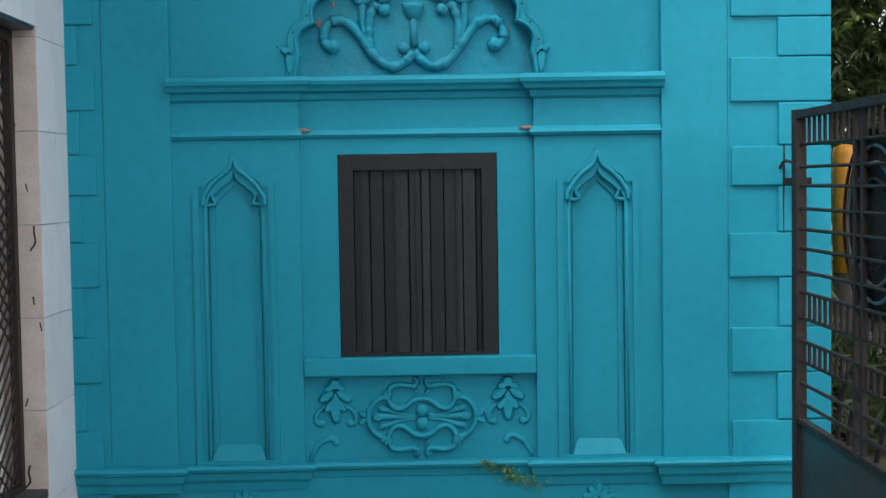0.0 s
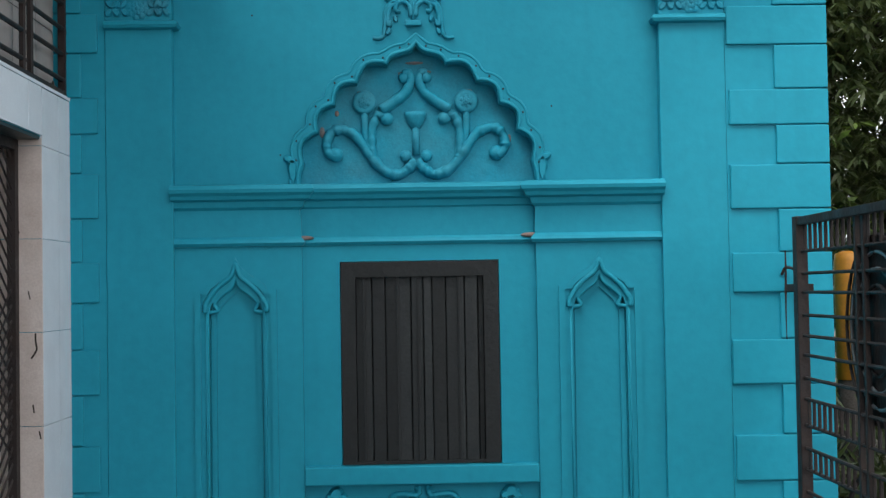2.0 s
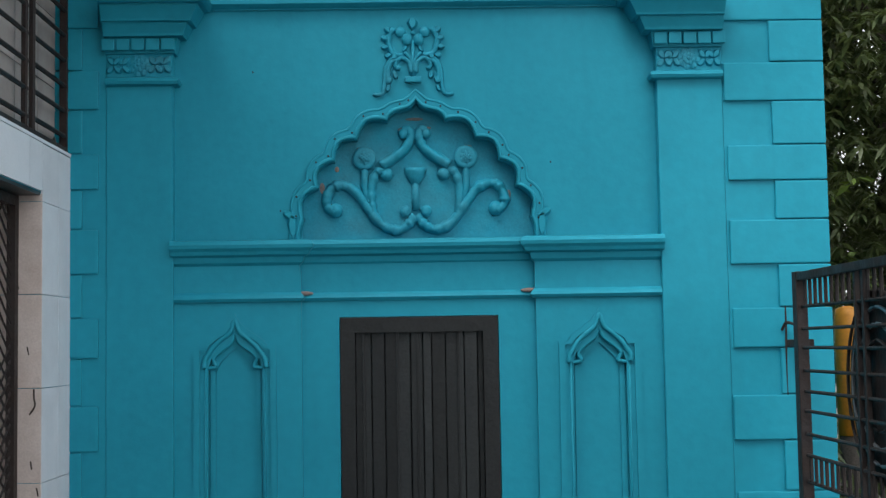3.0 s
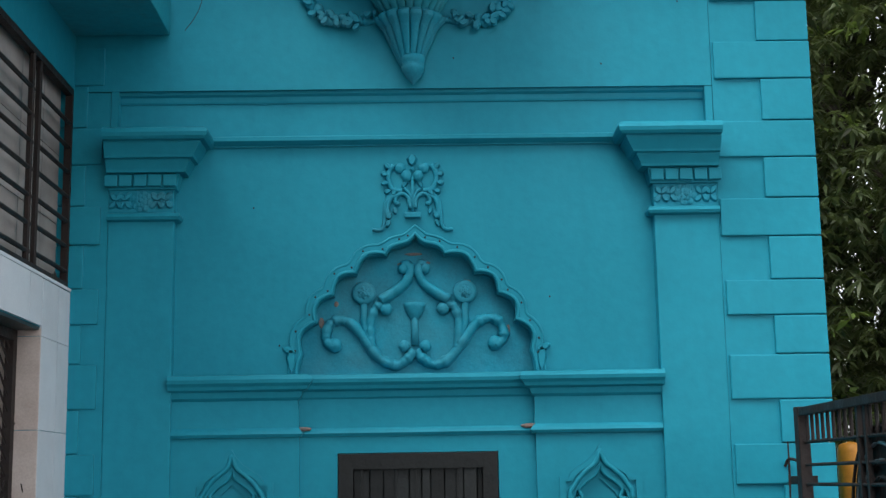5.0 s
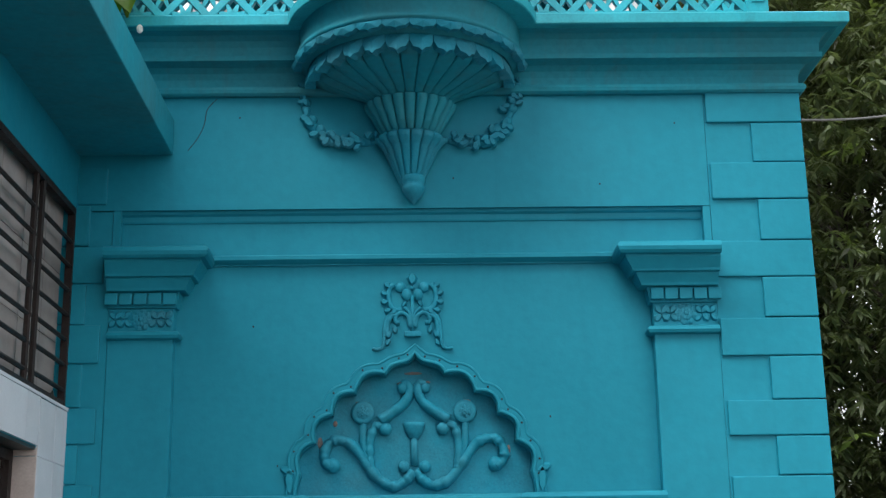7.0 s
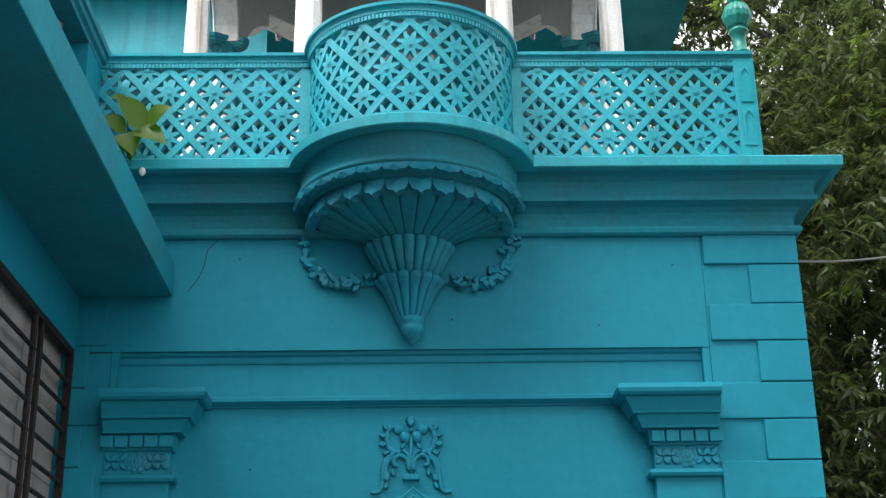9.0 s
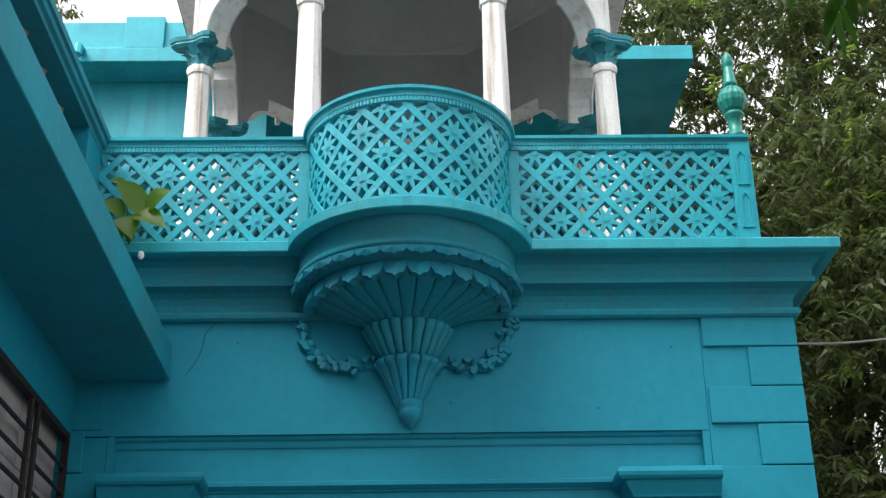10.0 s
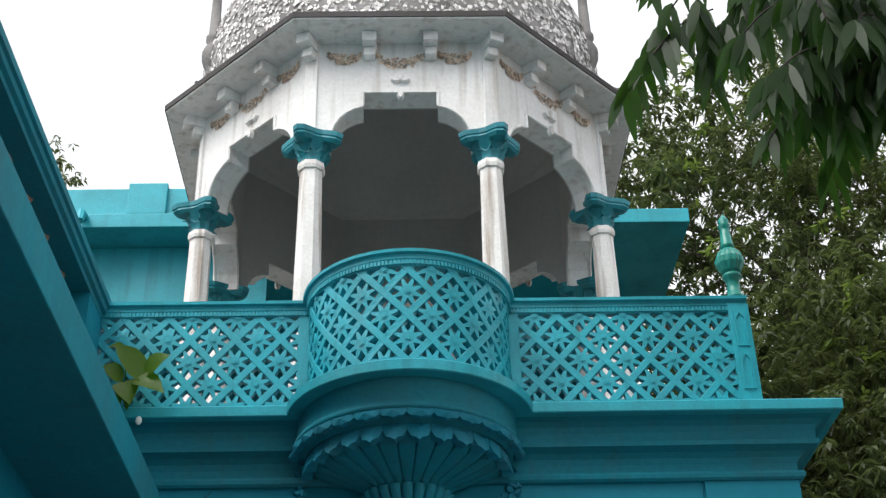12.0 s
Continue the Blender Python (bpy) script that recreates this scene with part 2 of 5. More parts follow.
def lobed(grow):
    """The right half of the cusped outline, pushed outwards by grow."""
    line = [CUSPS[0]]
    for i, ((x0, z0), (x1, z1)) in enumerate(zip(CUSPS, CUSPS[1:])):
        dx, dz = x1 - x0, z1 - z0
        for s in range(1, 11):
            u = s / 10
            h = (0.05, 0.27, 0.29, 0.29, 0.28, 0.0)[i] * math.sin(math.pi * u)
            if i == 5:   # ogee up to the tip
                h = 0.24 * math.sin(math.pi * u) * (1 - 1.9 * u)
            line.append((x0 + dx * u + dz * h, z0 + dz * u - dx * h))
    out = []
    for i, (x, z) in enumerate(line):
        (xa, za), (xb, zb) = line[max(i - 1, 0)], line[min(i + 1, len(line) - 1)]
        d = math.hypot(xb - xa, zb - za)
        nx, nz = (zb - za) / d, -(xb - xa) / d
        if i == len(line) - 1:
            nx, nz = 0.0, 1.05
        if i == 0:
            nx, nz = 1.0, 0.0
        px, pz = max(x + nx * grow, 0.0), z + nz * grow
        if grow < 0.001 or i in (0, len(line) - 1) or all(math.hypot(px - q[0], pz - q[1]) > grow * 0.96 for q in line):
            out.append((px, pz))
    return out


ARCH = mirrored(lobed(0.0))
upper_panel = plate(rect(-1.272, 1.272, 2.30, 3.69), [ARCH], facade, PANEL, 7.10)
part("upper_panel", upper_panel, TEAL, wall_front)
part("centre_bay", plate(rect(-0.612, 0.612, 0.36, 2.30), [rect(*WIN)], facade, PANEL, WALL - 0.003), TEAL, wall_front)
part("upper_wall", box(-2.2, 1.616, PIL, WALL - 0.003, 3.992, 4.95), TEAL, wall_front)
part("frieze", box(-1.616, 1.616, 6.985, WALL - 0.003, 3.69, 3.992), TEAL, wall_front)

for xa in (-1.616, 1.576):
    part("frieze_end", box(xa, xa + 0.04, PIL + 0.004, 6.99, 3.74, 3.991), TEAL, wall_front)

# niche strips either side of the window
NICHE = [(0.144, 0.46), (0.139, 1.80), (0.125, 1.845), (0.10, 1.875), (0.062, 1.90), (0.025, 1.935), (0.0, 1.975)]
for sx in (-1, 1):
    cx = 0.940 * sx - (0.018 if sx < 0 else 0.0)
    hole = [(cx + x, z) for x, z in mirrored(NICHE)]
    strip = part("niche_strip", plate(rect(min(0.612 * sx, 1.272 * sx), max(0.612 * sx, 1.272 * sx), 0.36, 2.30), [hole], facade, STRIP, WALL - 0.003), TEAL, wall_front)
    # raised frame with an ogee hood, inner lip and a sloping foot
    frame_out = [(0.218, 0.43), (0.213, 1.913), (0.165, 1.913), (0.15, 1.943), (0.105, 1.973), (0.055, 2.008), (0.022, 2.043), (0.0, 2.083)]
    frame_in = [(0.186, 0.46), (0.181, 1.895), (0.145, 1.895), (0.128, 1.925), (0.085, 1.955), (0.04, 1.985), (0.015, 2.015), (0.0, 2.045)]
    flip = [(cx + x, z) for x, z in mirrored(frame_out)]
    part("niche_frame", plate(flip, [[(cx + x, z) for x, z in mirrored(frame_in)]], facade, STRIP - 0.014, STRIP + 0.004), TEAL, wall_front)
    hood = spline([(cx + x, STRIP - 0.006, z) for x, z in [(-0.160, 1.801), (-0.158, 1.838), (-0.142, 1.866), (-0.112, 1.911), (-0.066, 1.954), (-0.024, 1.988), (0.0, 2.048), (0.024, 1.988), (0.066, 1.954), (0.112, 1.911), (0.142, 1.866), (0.158, 1.838), (0.160, 1.801)]], 5)
    part("niche_hood", tube(hood, 0.014, flat=1.1), TEAL, wall_front, smooth=True)
    inner = spline([(cx + x, STRIP + 0.012, z) for x, z in [(-0.140, 1.800), (-0.098, 1.810), (-0.112, 1.850), (-0.068, 1.896), (-0.02, 1.933), (0.0, 1.988), (0.02, 1.933), (0.068, 1.896), (0.112, 1.850), (0.098, 1.810), (0.140, 1.800)]], 5)
    part("niche_lip", tube(inner, 0.011, flat=1.3), TEAL, wall_front, smooth=True)
    for e in (-0.155, 0.155):
        part("niche_bead", tube([(cx + e, STRIP - 0.004, 0.45), (cx + e * 0.99, STRIP - 0.002, 1.84)], 0.005, sides=6, flat=1.2), TEAL, wall_front, smooth=True)
    part("niche_back", box(cx - 0.15, cx + 0.15, 7.005, WALL + 0.002, 0.455, 2.0), TEAL, wall_front)
    part("niche_border", plate([(cx + x, z) for x, z in mirrored([(0.135, 0.46), (0.130, 1.79), (0.094, 1.865), (0.022, 1.925), (0.0, 1.965)])], [[(cx + x, z) for x, z in mirrored([(0.108, 0.50), (0.104, 1.78), (0.075, 1.835), (0.0, 1.905)])]], facade, 6.992, 7.006), TEAL, wall_front)
    foot = bmesh.new()
    sec = [(-0.144, 0.455, STRIP - 0.01), (0.144, 0.455, STRIP - 0.01), (0.112, 0.535, 6.996), (-0.112, 0.535, 6.996)]
    f = [foot.verts.new((cx + a, c, b)) for a, b, c in sec]
    g = [foot.verts.new((cx + a, WALL, b)) for a, b, c in sec]
    foot.faces.new(f)
    for i in range(4):
        foot.faces.new((f[i - 1], f[i], g[i], g[i - 1]))
    part("niche_foot", foot, TEAL, wall_front)

# pilasters with carved capitals
PETAL = [(0.0, 0.0), (0.35, 0.22), (0.5, 0.6), (0.28, 0.92), (0.0, 1.0)]


def leaf_relief(base, length, width, angle, plane, depth=0.018, bm=None):
    """A raised pointed leaf on an upright plane, with a rib."""
    bm = bm or bmesh.new()
    depth *= 1 + 0.07 * (len(bm.verts) // 16 % 9)
    ca, sa = math.cos(angle), math.sin(angle)

    def at(u, v, d):
        x, z = u * width, v * length
        return (base[0] + x * ca + z * sa, plane - d, base[1] - x * sa + z * ca)
    out = PETAL + [(-u, v) for u, v in PETAL[-2:0:-1]]
    rim = [bm.verts.new(at(u, v, 0.0)) for u, v in out]
    mid = [bm.verts.new(at(u * 0.55, 0.08 + v * 0.8, depth)) for u, v in out]
    for i in range(len(rim)):
        bm.faces.new((rim[i - 1], rim[i], mid[i], mid[i - 1]))
    bm.faces.new(mid)
    return bm


def rosette(c, r, plane, n=8, bm=None):
    """A round carved rose: a ring of lobes round a smaller ring and a bud."""
    bm = bm or bmesh.new()
    for ring, size, out in ((0.66, 0.36, 0.0), (0.34, 0.26, 0.008)):
        for k in range(n):
            a = 2 * math.pi * (k + ring) / n
            ball((c[0] + ring * r * math.cos(a), plane - out - 0.0004 * k, c[1] + ring * r * math.sin(a)), r * size, bm, (1, 0.42, 1), 6)
    return ball((c[0], plane - 0.014, c[1]), r * 0.22, bm, (1, 0.6, 1), 8)


for sx in (-1, 1):
    a, b = sorted((1.272 * sx, 1.618 * sx))
    pil = thing("pilaster", "teal stucco pilaster with a carved flower capital", "pilaster", ((a + b) / 2, PIL, 0.36), "pilasters of the front")
    part("shaft", box(a, b, PIL, WALL - 0.002, 0.36, 3.75, 0.006), TEAL, pil)
    path = [(a, WALL), (a, PIL), (b, PIL), (b, WALL)]
    if sx > 0:
        path = path[:3]
    else:
        path = path[1:]
    for name, prof in (("neck_band", [(0, 3.278), (0.03, 3.285), (0.038, 3.30), (0.03, 3.318), (0.01, 3.325), (0, 3.325)]),
                       ("abacus", [(0, 3.448), (0.016, 3.45), (0.03, 3.52), (0.03, 3.53), (0.066, 3.532), (0.07, 3.545), (0.094, 3.588), (0.094, 3.597), (0.116, 3.60), (0.12, 3.612), (0.156, 3.668), (0.156, 3.68), (0.182, 3.682), (0.196, 3.695), (0.202, 3.714), (0.196, 3.735), (0.18, 3.745), (0, 3.748)])):
        part(name, sweep(path, prof), TEAL, pil)
    capital = part("capital_flower", rosette(((a + b) / 2, 3.39), 0.062, PIL, 8), ORNAMENT, pil, "grey-stained carved flower and leaves")
    for u in (-0.13, -0.085, 0.085, 0.13):
        for ang in (0.6, -0.6, 2.4, -2.4):
            part("carved_leaf", leaf_relief(((a + b) / 2 + u, 3.39), 0.055, 0.04, ang, PIL, 0.011 + 0.0013 * ang + 0.02 * abs(u)), ORNAMENT, capital)
    for k in range(5):
        u = a - 0.02 + (b - a + 0.04) * (k + 0.5) / 5
        part("dentil", box(u - 0.034, u + 0.034, PIL - 0.046, PIL - 0.012, 3.462, 3.524, 0.005), TEAL, pil)

# mouldings across the front
z0 = 2.14
prof = [(-0.02, z0), (0.018, z0 + 0.002), (0.03, z0 + 0.018), (0.02, z0 + 0.035), (0.004, z0 + 0.05), (0.002, z0 + 0.19), (0.02, z0 + 0.205), (0.028, z0 + 0.235), (0.055, z0 + 0.245), (0.062, z0 + 0.262), (0.078, z0 + 0.278), (0.082, z0 + 0.296), (0.07, z0 + 0.316), (0.045, z0 + 0.322), (-0.02, z0 + 0.322)]
string_course = solid("trim_string_course", sweep([(-1.285, STRIP), (-0.622, STRIP), (-0.622, PANEL + 0.008), (0.612, PANEL + 0.008), (0.612, STRIP), (1.285, STRIP)], prof), TEAL, "moulded teal string course over the window", "moulding")
for x in (-0.60, 0.585):
    part("chipped_plaster", ball((x, PANEL - 0.02, 2.182), 0.034, squash=(1.6, 0.3, 0.35)), BARE, string_course, "patch of bare reddish plaster", True)
base_prof = [(-0.03, 0.30), (0.012, 0.305), (0.02, 0.345), (0.035, 0.365), (0.04, 0.40), (0.055, 0.41), (0.06, 0.425), (0.05, 0.44), (-0.03, 0.442)]
solid("trim_base", sweep([(-2.0, PIL), (-1.618, PIL), (-1.618, PIL - 0.02), (-1.272, PIL - 0.02), (-1.272, STRIP - 0.008), (-0.612, STRIP - 0.008), (-0.612, PANEL - 0.008), (0.612, PANEL - 0.008), (0.612, STRIP - 0.008), (1.272, STRIP - 0.008), (1.272, PIL - 0.02), (1.60, PIL - 0.02), (1.60, PIL - 0.005), (1.93, PIL - 0.005), (1.93, WALL)], base_prof), TEAL, "moulded teal base course", "moulding")
solid("trim_architrave", sweep([(-1.10, PANEL), (1.10, PANEL)], [(-0.02, 3.694), (0.018, 3.697), (0.04, 3.708), (0.052, 3.716), (0.052, 3.736), (0.035, 3.741), (0.03, 3.747), (-0.04, 3.75)]), TEAL, "thin teal architrave moulding", "moulding")
solid("trim_frieze_step", sweep([(-1.60, 6.985), (1.578, 6.985)], [(-0.02, 3.928), (0.008, 3.930), (0.012, 3.94), (0.014, 3.965), (0.03, 3.975), (0.034, 3.991), (-0.02, 3.991)]), TEAL, "stepped teal moulding under the upper wall", "moulding")

# window with a sill
window = thing("window_1", "closed wooden window shutter in a worn black frame", "window", (0, PANEL, 0.99), kind="structure")
frame_bm = plate(rect(-0.412, 0.412, 0.995, 2.05), [rect(-0.337, 0.335, 0.99 + 0.02, 1.972)], facade, 6.992, 7.11)
part("window_frame", frame_bm, TIMBER, window, "blackened timber frame")
x, wood = -0.337, random.Random(8)
while x < 0.33:
    w = min(wood.choice((0.03, 0.045, 0.055, 0.07)) + wood.uniform(-0.006, 0.006), 0.335 - x)
    off = wood.uniform(0.0, 0.022)
    part("shutter_plank", box(x + 0.0025, x + w - 0.0025, 7.004 + off, 7.06, 1.0 + wood.uniform(0, 0.008), 1.975, 0.004), TIMBER, window)
    if wood.random() < 0.45:
        part("cover_strip", box(x + w - 0.007, x + w + 0.007, 6.998 + off * 0.6, 7.04, 1.0, 1.97, 0.003), TIMBER, window)
    x += w
part("window_backing", box(-0.41, 0.41, 7.09, 7.12, 0.996, 2.04), TIMBER, window)
part("window_sill", box(-0.608, 0.608, 6.94, PANEL + 0.01, 0.895, 0.99, 0.008), TEAL, window, "teal plaster sill")


def disc_relief(c, r, plane, bm):
    return ball((c[0], plane - 0.004, c[1]), r, bm, (1, 0.55, 1), 10)


# scrolled relief under the sill
relief = thing("stucco_relief", "teal stucco relief of scrolls and leaves under the window sill", "relief", (0, PANEL, 0.66))
W = 0.0165
for sx in (-1, 1):
    for sz in (-1, 1):
        def at(x, z):
            return (0.005 + sx * x, PANEL, 0.666 + sz * z * 1.08)
        part("scroll", tube(spline([at(0.178, 0.112), at(0.168, 0.142), at(0.14, 0.158), at(0.09, 0.158), at(0.045, 0.152), at(0.026, 0.165), at(0.027, 0.184)]), W, flat=1.8), TEAL, relief, smooth=True)
        part("bud", disc_relief((at(0.03, 0)[0], at(0, 0.183)[2]), 0.021, PANEL, bmesh.new()), TEAL, relief, smooth=True)
        part("side_scroll", tube(spline([at(0.285, 0.0), at(0.278, 0.035), at(0.255, 0.07), at(0.22, 0.094), at(0.185, 0.10)]), W, flat=1.8), TEAL, relief, smooth=True)
        part("wave_scroll", tube(spline([at(0.178, 0.092), at(0.16, 0.06), at(0.13, 0.042), at(0.09, 0.05), at(0.045, 0.082), at(0, 0.092)]), W, flat=1.8), TEAL, relief, smooth=True)
        cup = bmesh.new()
        for turn in (-0.5, 0.0, 0.5):
            p = at(0.17, 0.088)
            leaf_relief((p[0], p[2]), 0.06, 0.034, (0.55 + turn) * sx if sz > 0 else 3.14 - (0.55 + turn) * sx, PANEL - 0.008, 0.018, cup)
        part("leaf_cup", cup, TEAL, relief)
        part("fan_leaf", tube(spline([at(0.03, 0.008), at(0.11, 0.014), at(0.17, 0.034), at(0.215, 0.044)]), 0.015, flat=1.0, taper=lambda u: 0.6 + 0.7 * u), TEAL, relief, smooth=True)
        p = at(0.215, 0.044)
        part("bud", disc_relief((p[0], p[2]), 0.02, PANEL, bmesh.new()), TEAL, relief, smooth=True)
        p = at(0.012, 0.115)
        part("small_leaf", leaf_relief((p[0], p[2]), 0.035, 0.028, sx * (1.1 if sz > 0 else 2.0), PANEL, 0.014), TEAL, relief)
    part("fan_leaf", tube(spline([(0.005 + sx * 0.03, PANEL, 0.668), (0.005 + sx * 0.14, PANEL, 0.668), (0.005 + sx * 0.235, PANEL, 0.67)]), 0.014, taper=lambda u: 0.6 + 1.1 * u), TEAL, relief, smooth=True)
    part("fan_tip", leaf_relief((0.005 + sx * 0.20, 0.669), 0.065, 0.055, sx * 1.57, PANEL - 0.006, 0.02), TEAL, relief)
    for turn in (0.95, 2.2):
        part("side_leaf", leaf_relief((0.005 + sx * 0.285, 0.668), 0.06, 0.04, sx * turn, PANEL, 0.018), TEAL, relief)
    lx = 0.455 * sx + 0.005
    acanthus = bmesh.new()
    for k, (dz, ang, ln, wd) in enumerate([(0.15, 3.14, 0.19, 0.085), (0.10, 2.45, 0.09, 0.055), (0.10, -2.45, 0.09, 0.055), (0.15, 2.2, 0.11, 0.065), (0.15, -2.2, 0.11, 0.065), (0.17, 1.9, 0.06, 0.05), (0.17, -1.9, 0.06, 0.05), (0.15, 0.0, 0.06, 0.085)]):
        leaf_relief((lx, 0.67 + dz), ln, wd, ang, PANEL, 0.026, acanthus)
    part("acanthus_leaf", acanthus, TEAL, relief)
    for s2 in (-1, 1):
        part("curl", tube(spline([(lx + s2 * 0.04, PANEL, 0.735), (lx + s2 * 0.08, PANEL, 0.715), (lx + s2 * 0.105, PANEL, 0.675), (lx + s2 * 0.098, PANEL, 0.642), (lx + s2 * 0.075, PANEL, 0.635)]), 0.014, taper=lambda u: 0.9 + 0.3 * u), TEAL, relief, smooth=True)
        part("bud", disc_relief((lx + s2 * 0.076, 0.64), 0.022, PANEL, bmesh.new()), TEAL, relief, smooth=True)
    part("corner_stem", tube(spline([(sx * 0.585, PANEL, 0.455), (sx * 0.555, PANEL, 0.515), (sx * 0.515, PANEL, 0.548), (sx * 0.475, PANEL, 0.56), (sx * 0.452, PANEL, 0.545)]), 0.015, taper=lambda u: 0.9 + 0.3 * u), TEAL, relief, smooth=True)
    part("bud", disc_relief((sx * 0.452, 0.538), 0.02, PANEL, bmesh.new()), TEAL, relief, smooth=True)
for dz in (-0.035, 0.035):
    part("boss", disc_relief((0.005, 0.668 + dz), 0.036, PANEL - 0.006, bmesh.new()), TEAL, relief, smooth=True)
for k, (x, z) in enumerate([(-0.03, 0.845), (0.345, 0.69), (-0.30, 0.445), (0.10, 0.437), (0.20, 0.80)]):
    part("chipped_plaster", ball((x, PANEL - 0.001, z), 0.010, squash=(1.3, 0.3, 0.6), seg=8), BARE, relief, "small bare reddish chip")

# plinth reliefs: leaf tips below the base course
for x in (-0.93, 0.93):
    low = thing("plinth_relief", "teal stucco leaf relief on the plinth", "relief", (x, 6.955, 0.2), "plinth reliefs")
    lb = bmesh.new()
    for ang, ln in ((0, 0.09), (0.8, 0.08), (-0.8, 0.08), (1.5, 0.09), (-1.5, 0.09)):
        leaf_relief((x, 0.23), ln, 0.05, ang, 6.955, 0.02, lb)
    part("leaf_relief", lb, TEAL, low)

# arch relief over the string course
arch = thing("arch_relief", "cusped teal stucco arch filled with scrolls and rosettes", "relief", (0, PANEL, 2.46))


def outline(grow, d):
    half = lobed(grow)
    pts = [(x, z) for x, z in half] + [(-x, z) for x, z in reversed(half[:-1])]
    return [(x, PANEL - d, z) for x, z in pts]


band_out, band_in = lobed(0.054), lobed(0.006)
band = band_out + [(-x, z) for x, z in reversed(band_out[:-1])] + [(-x, z) for x, z in band_in[:-1]] + list(reversed(band_in))
part("arch_band", plate(band, [], facade, PANEL - 0.016, PANEL + 0.004), TEAL, arch)
part("arch_lip", tube(outline(0.013, 0.014), 0.011, flat=1.1), TEAL, arch, smooth=True)
part("arch_rim", tube(outline(0.052, 0.010), 0.009, flat=1.2), TEAL, arch, smooth=True)
stud_line = outline(0.035, 0.016)
for k in range(4, len(stud_line) - 1, 4):
    part("stud", ball(stud_line[k], 0.006, seg=6), IRON, arch)
part("arch_back", box(-0.69, 0.69, 7.078, 7.12, 2.43, 3.29), ORNAMENT, arch)
AB = 7.076
for sx in (-1, 1):
    def at(x, z, d=0.0):
        return (sx * x - 0.008, AB - d, z)

    def lumps(u):
        return 1 + 0.09 * math.sin(43 * u + sx) + 0.07 * math.sin(97 * u)
    part("foot_leaf", leaf_relief((sx * 0.652, 2.462), 0.15, 0.06, sx * 0.05, PANEL, 0.026), TEAL, arch)
    part("foot_leaf", leaf_relief((sx * 0.628, 2.575), 0.085, 0.05, sx * 1.15, PANEL, 0.026), TEAL, arch)
    part("great_scroll", tube(spline([at(0.425, 2.612), at(0.468, 2.645), at(0.470, 2.70), at(0.440, 2.748), at(0.386, 2.758), at(0.322, 2.726), at(0.252, 2.632), at(0.185, 2.548), at(0.105, 2.514), at(0.045, 2.542), at(0.003, 2.588)], 6), 0.0285, flat=1.5, taper=lumps), ORNAMENT, arch, smooth=True)
    part("scroll_eye", ball(at(0.425, 2.624, 0.01), 0.04, squash=(1, 0.9, 1)), ORNAMENT, arch, smooth=True)
    part("inner_scroll", tube(spline([at(0.225, 2.60), at(0.234, 2.66), at(0.234, 2.75), at(0.205, 2.825), at(0.160, 2.832)], 5), 0.025, flat=1.5, taper=lumps), ORNAMENT, arch, smooth=True)
    part("scroll_eye", ball(at(0.152, 2.812, 0.01), 0.037, squash=(1, 0.9, 0.95)), ORNAMENT, arch, smooth=True)
    part("crown_scroll", tube(spline([at(0.182, 2.858), at(0.105, 2.908), at(0.046, 2.957), at(0.021, 3.018), at(0.036, 3.056), at(0.062, 3.05)], 5), 0.028, flat=1.5, taper=lambda u: 1.15 - 0.3 * u), ORNAMENT, arch, smooth=True)
    part("scroll_eye", ball(at(0.060, 3.03, 0.012), 0.03, squash=(1, 0.9, 1)), ORNAMENT, arch, smooth=True)
    part("rosette_stem", tube(spline([at(0.25, 2.66), at(0.268, 2.74), at(0.27, 2.86)], 5), 0.022, flat=1.3), ORNAMENT, arch, smooth=True)
    ros = part("rosette", rosette((sx * 0.27 - 0.008, 2.90), 0.036, AB - 0.03, 6), ORNAMENT, arch, "carved round rosette")
    part("rosette_disc", lathe([(0.062, 0.0), (0.064, 0.018), (0.056, 0.03), (0.042, 0.03), (0.0, 0.026)], (0, 0, 0), 18), ORNAMENT, ros, smooth=True).matrix_basis = Matrix.Translation((sx * 0.27 - 0.008, AB, 2.90)) @ Matrix.Rotation(math.radians(90), 4, "X")
    part("low_curl", ball(at(0.056, 2.614, 0.008), 0.032, squash=(1, 0.8, 1)), ORNAMENT, arch, smooth=True)
part("vase", tube([(-0.008, AB, 2.845), (-0.008, AB, 2.825), (-0.008, AB, 2.80), (-0.008, AB, 2.775), (-0.008, AB, 2.755)], 0.03, sides=14, flat=0.8, taper=lambda u: 2.0 - 1.35 * u * u), ORNAMENT, arch, smooth=True)
part("vase_stem", tube([(-0.008, AB, 2.77), (-0.008, AB, 2.70), (-0.008, AB, 2.62)], 0.02, flat=1.2), ORNAMENT, arch, smooth=True)

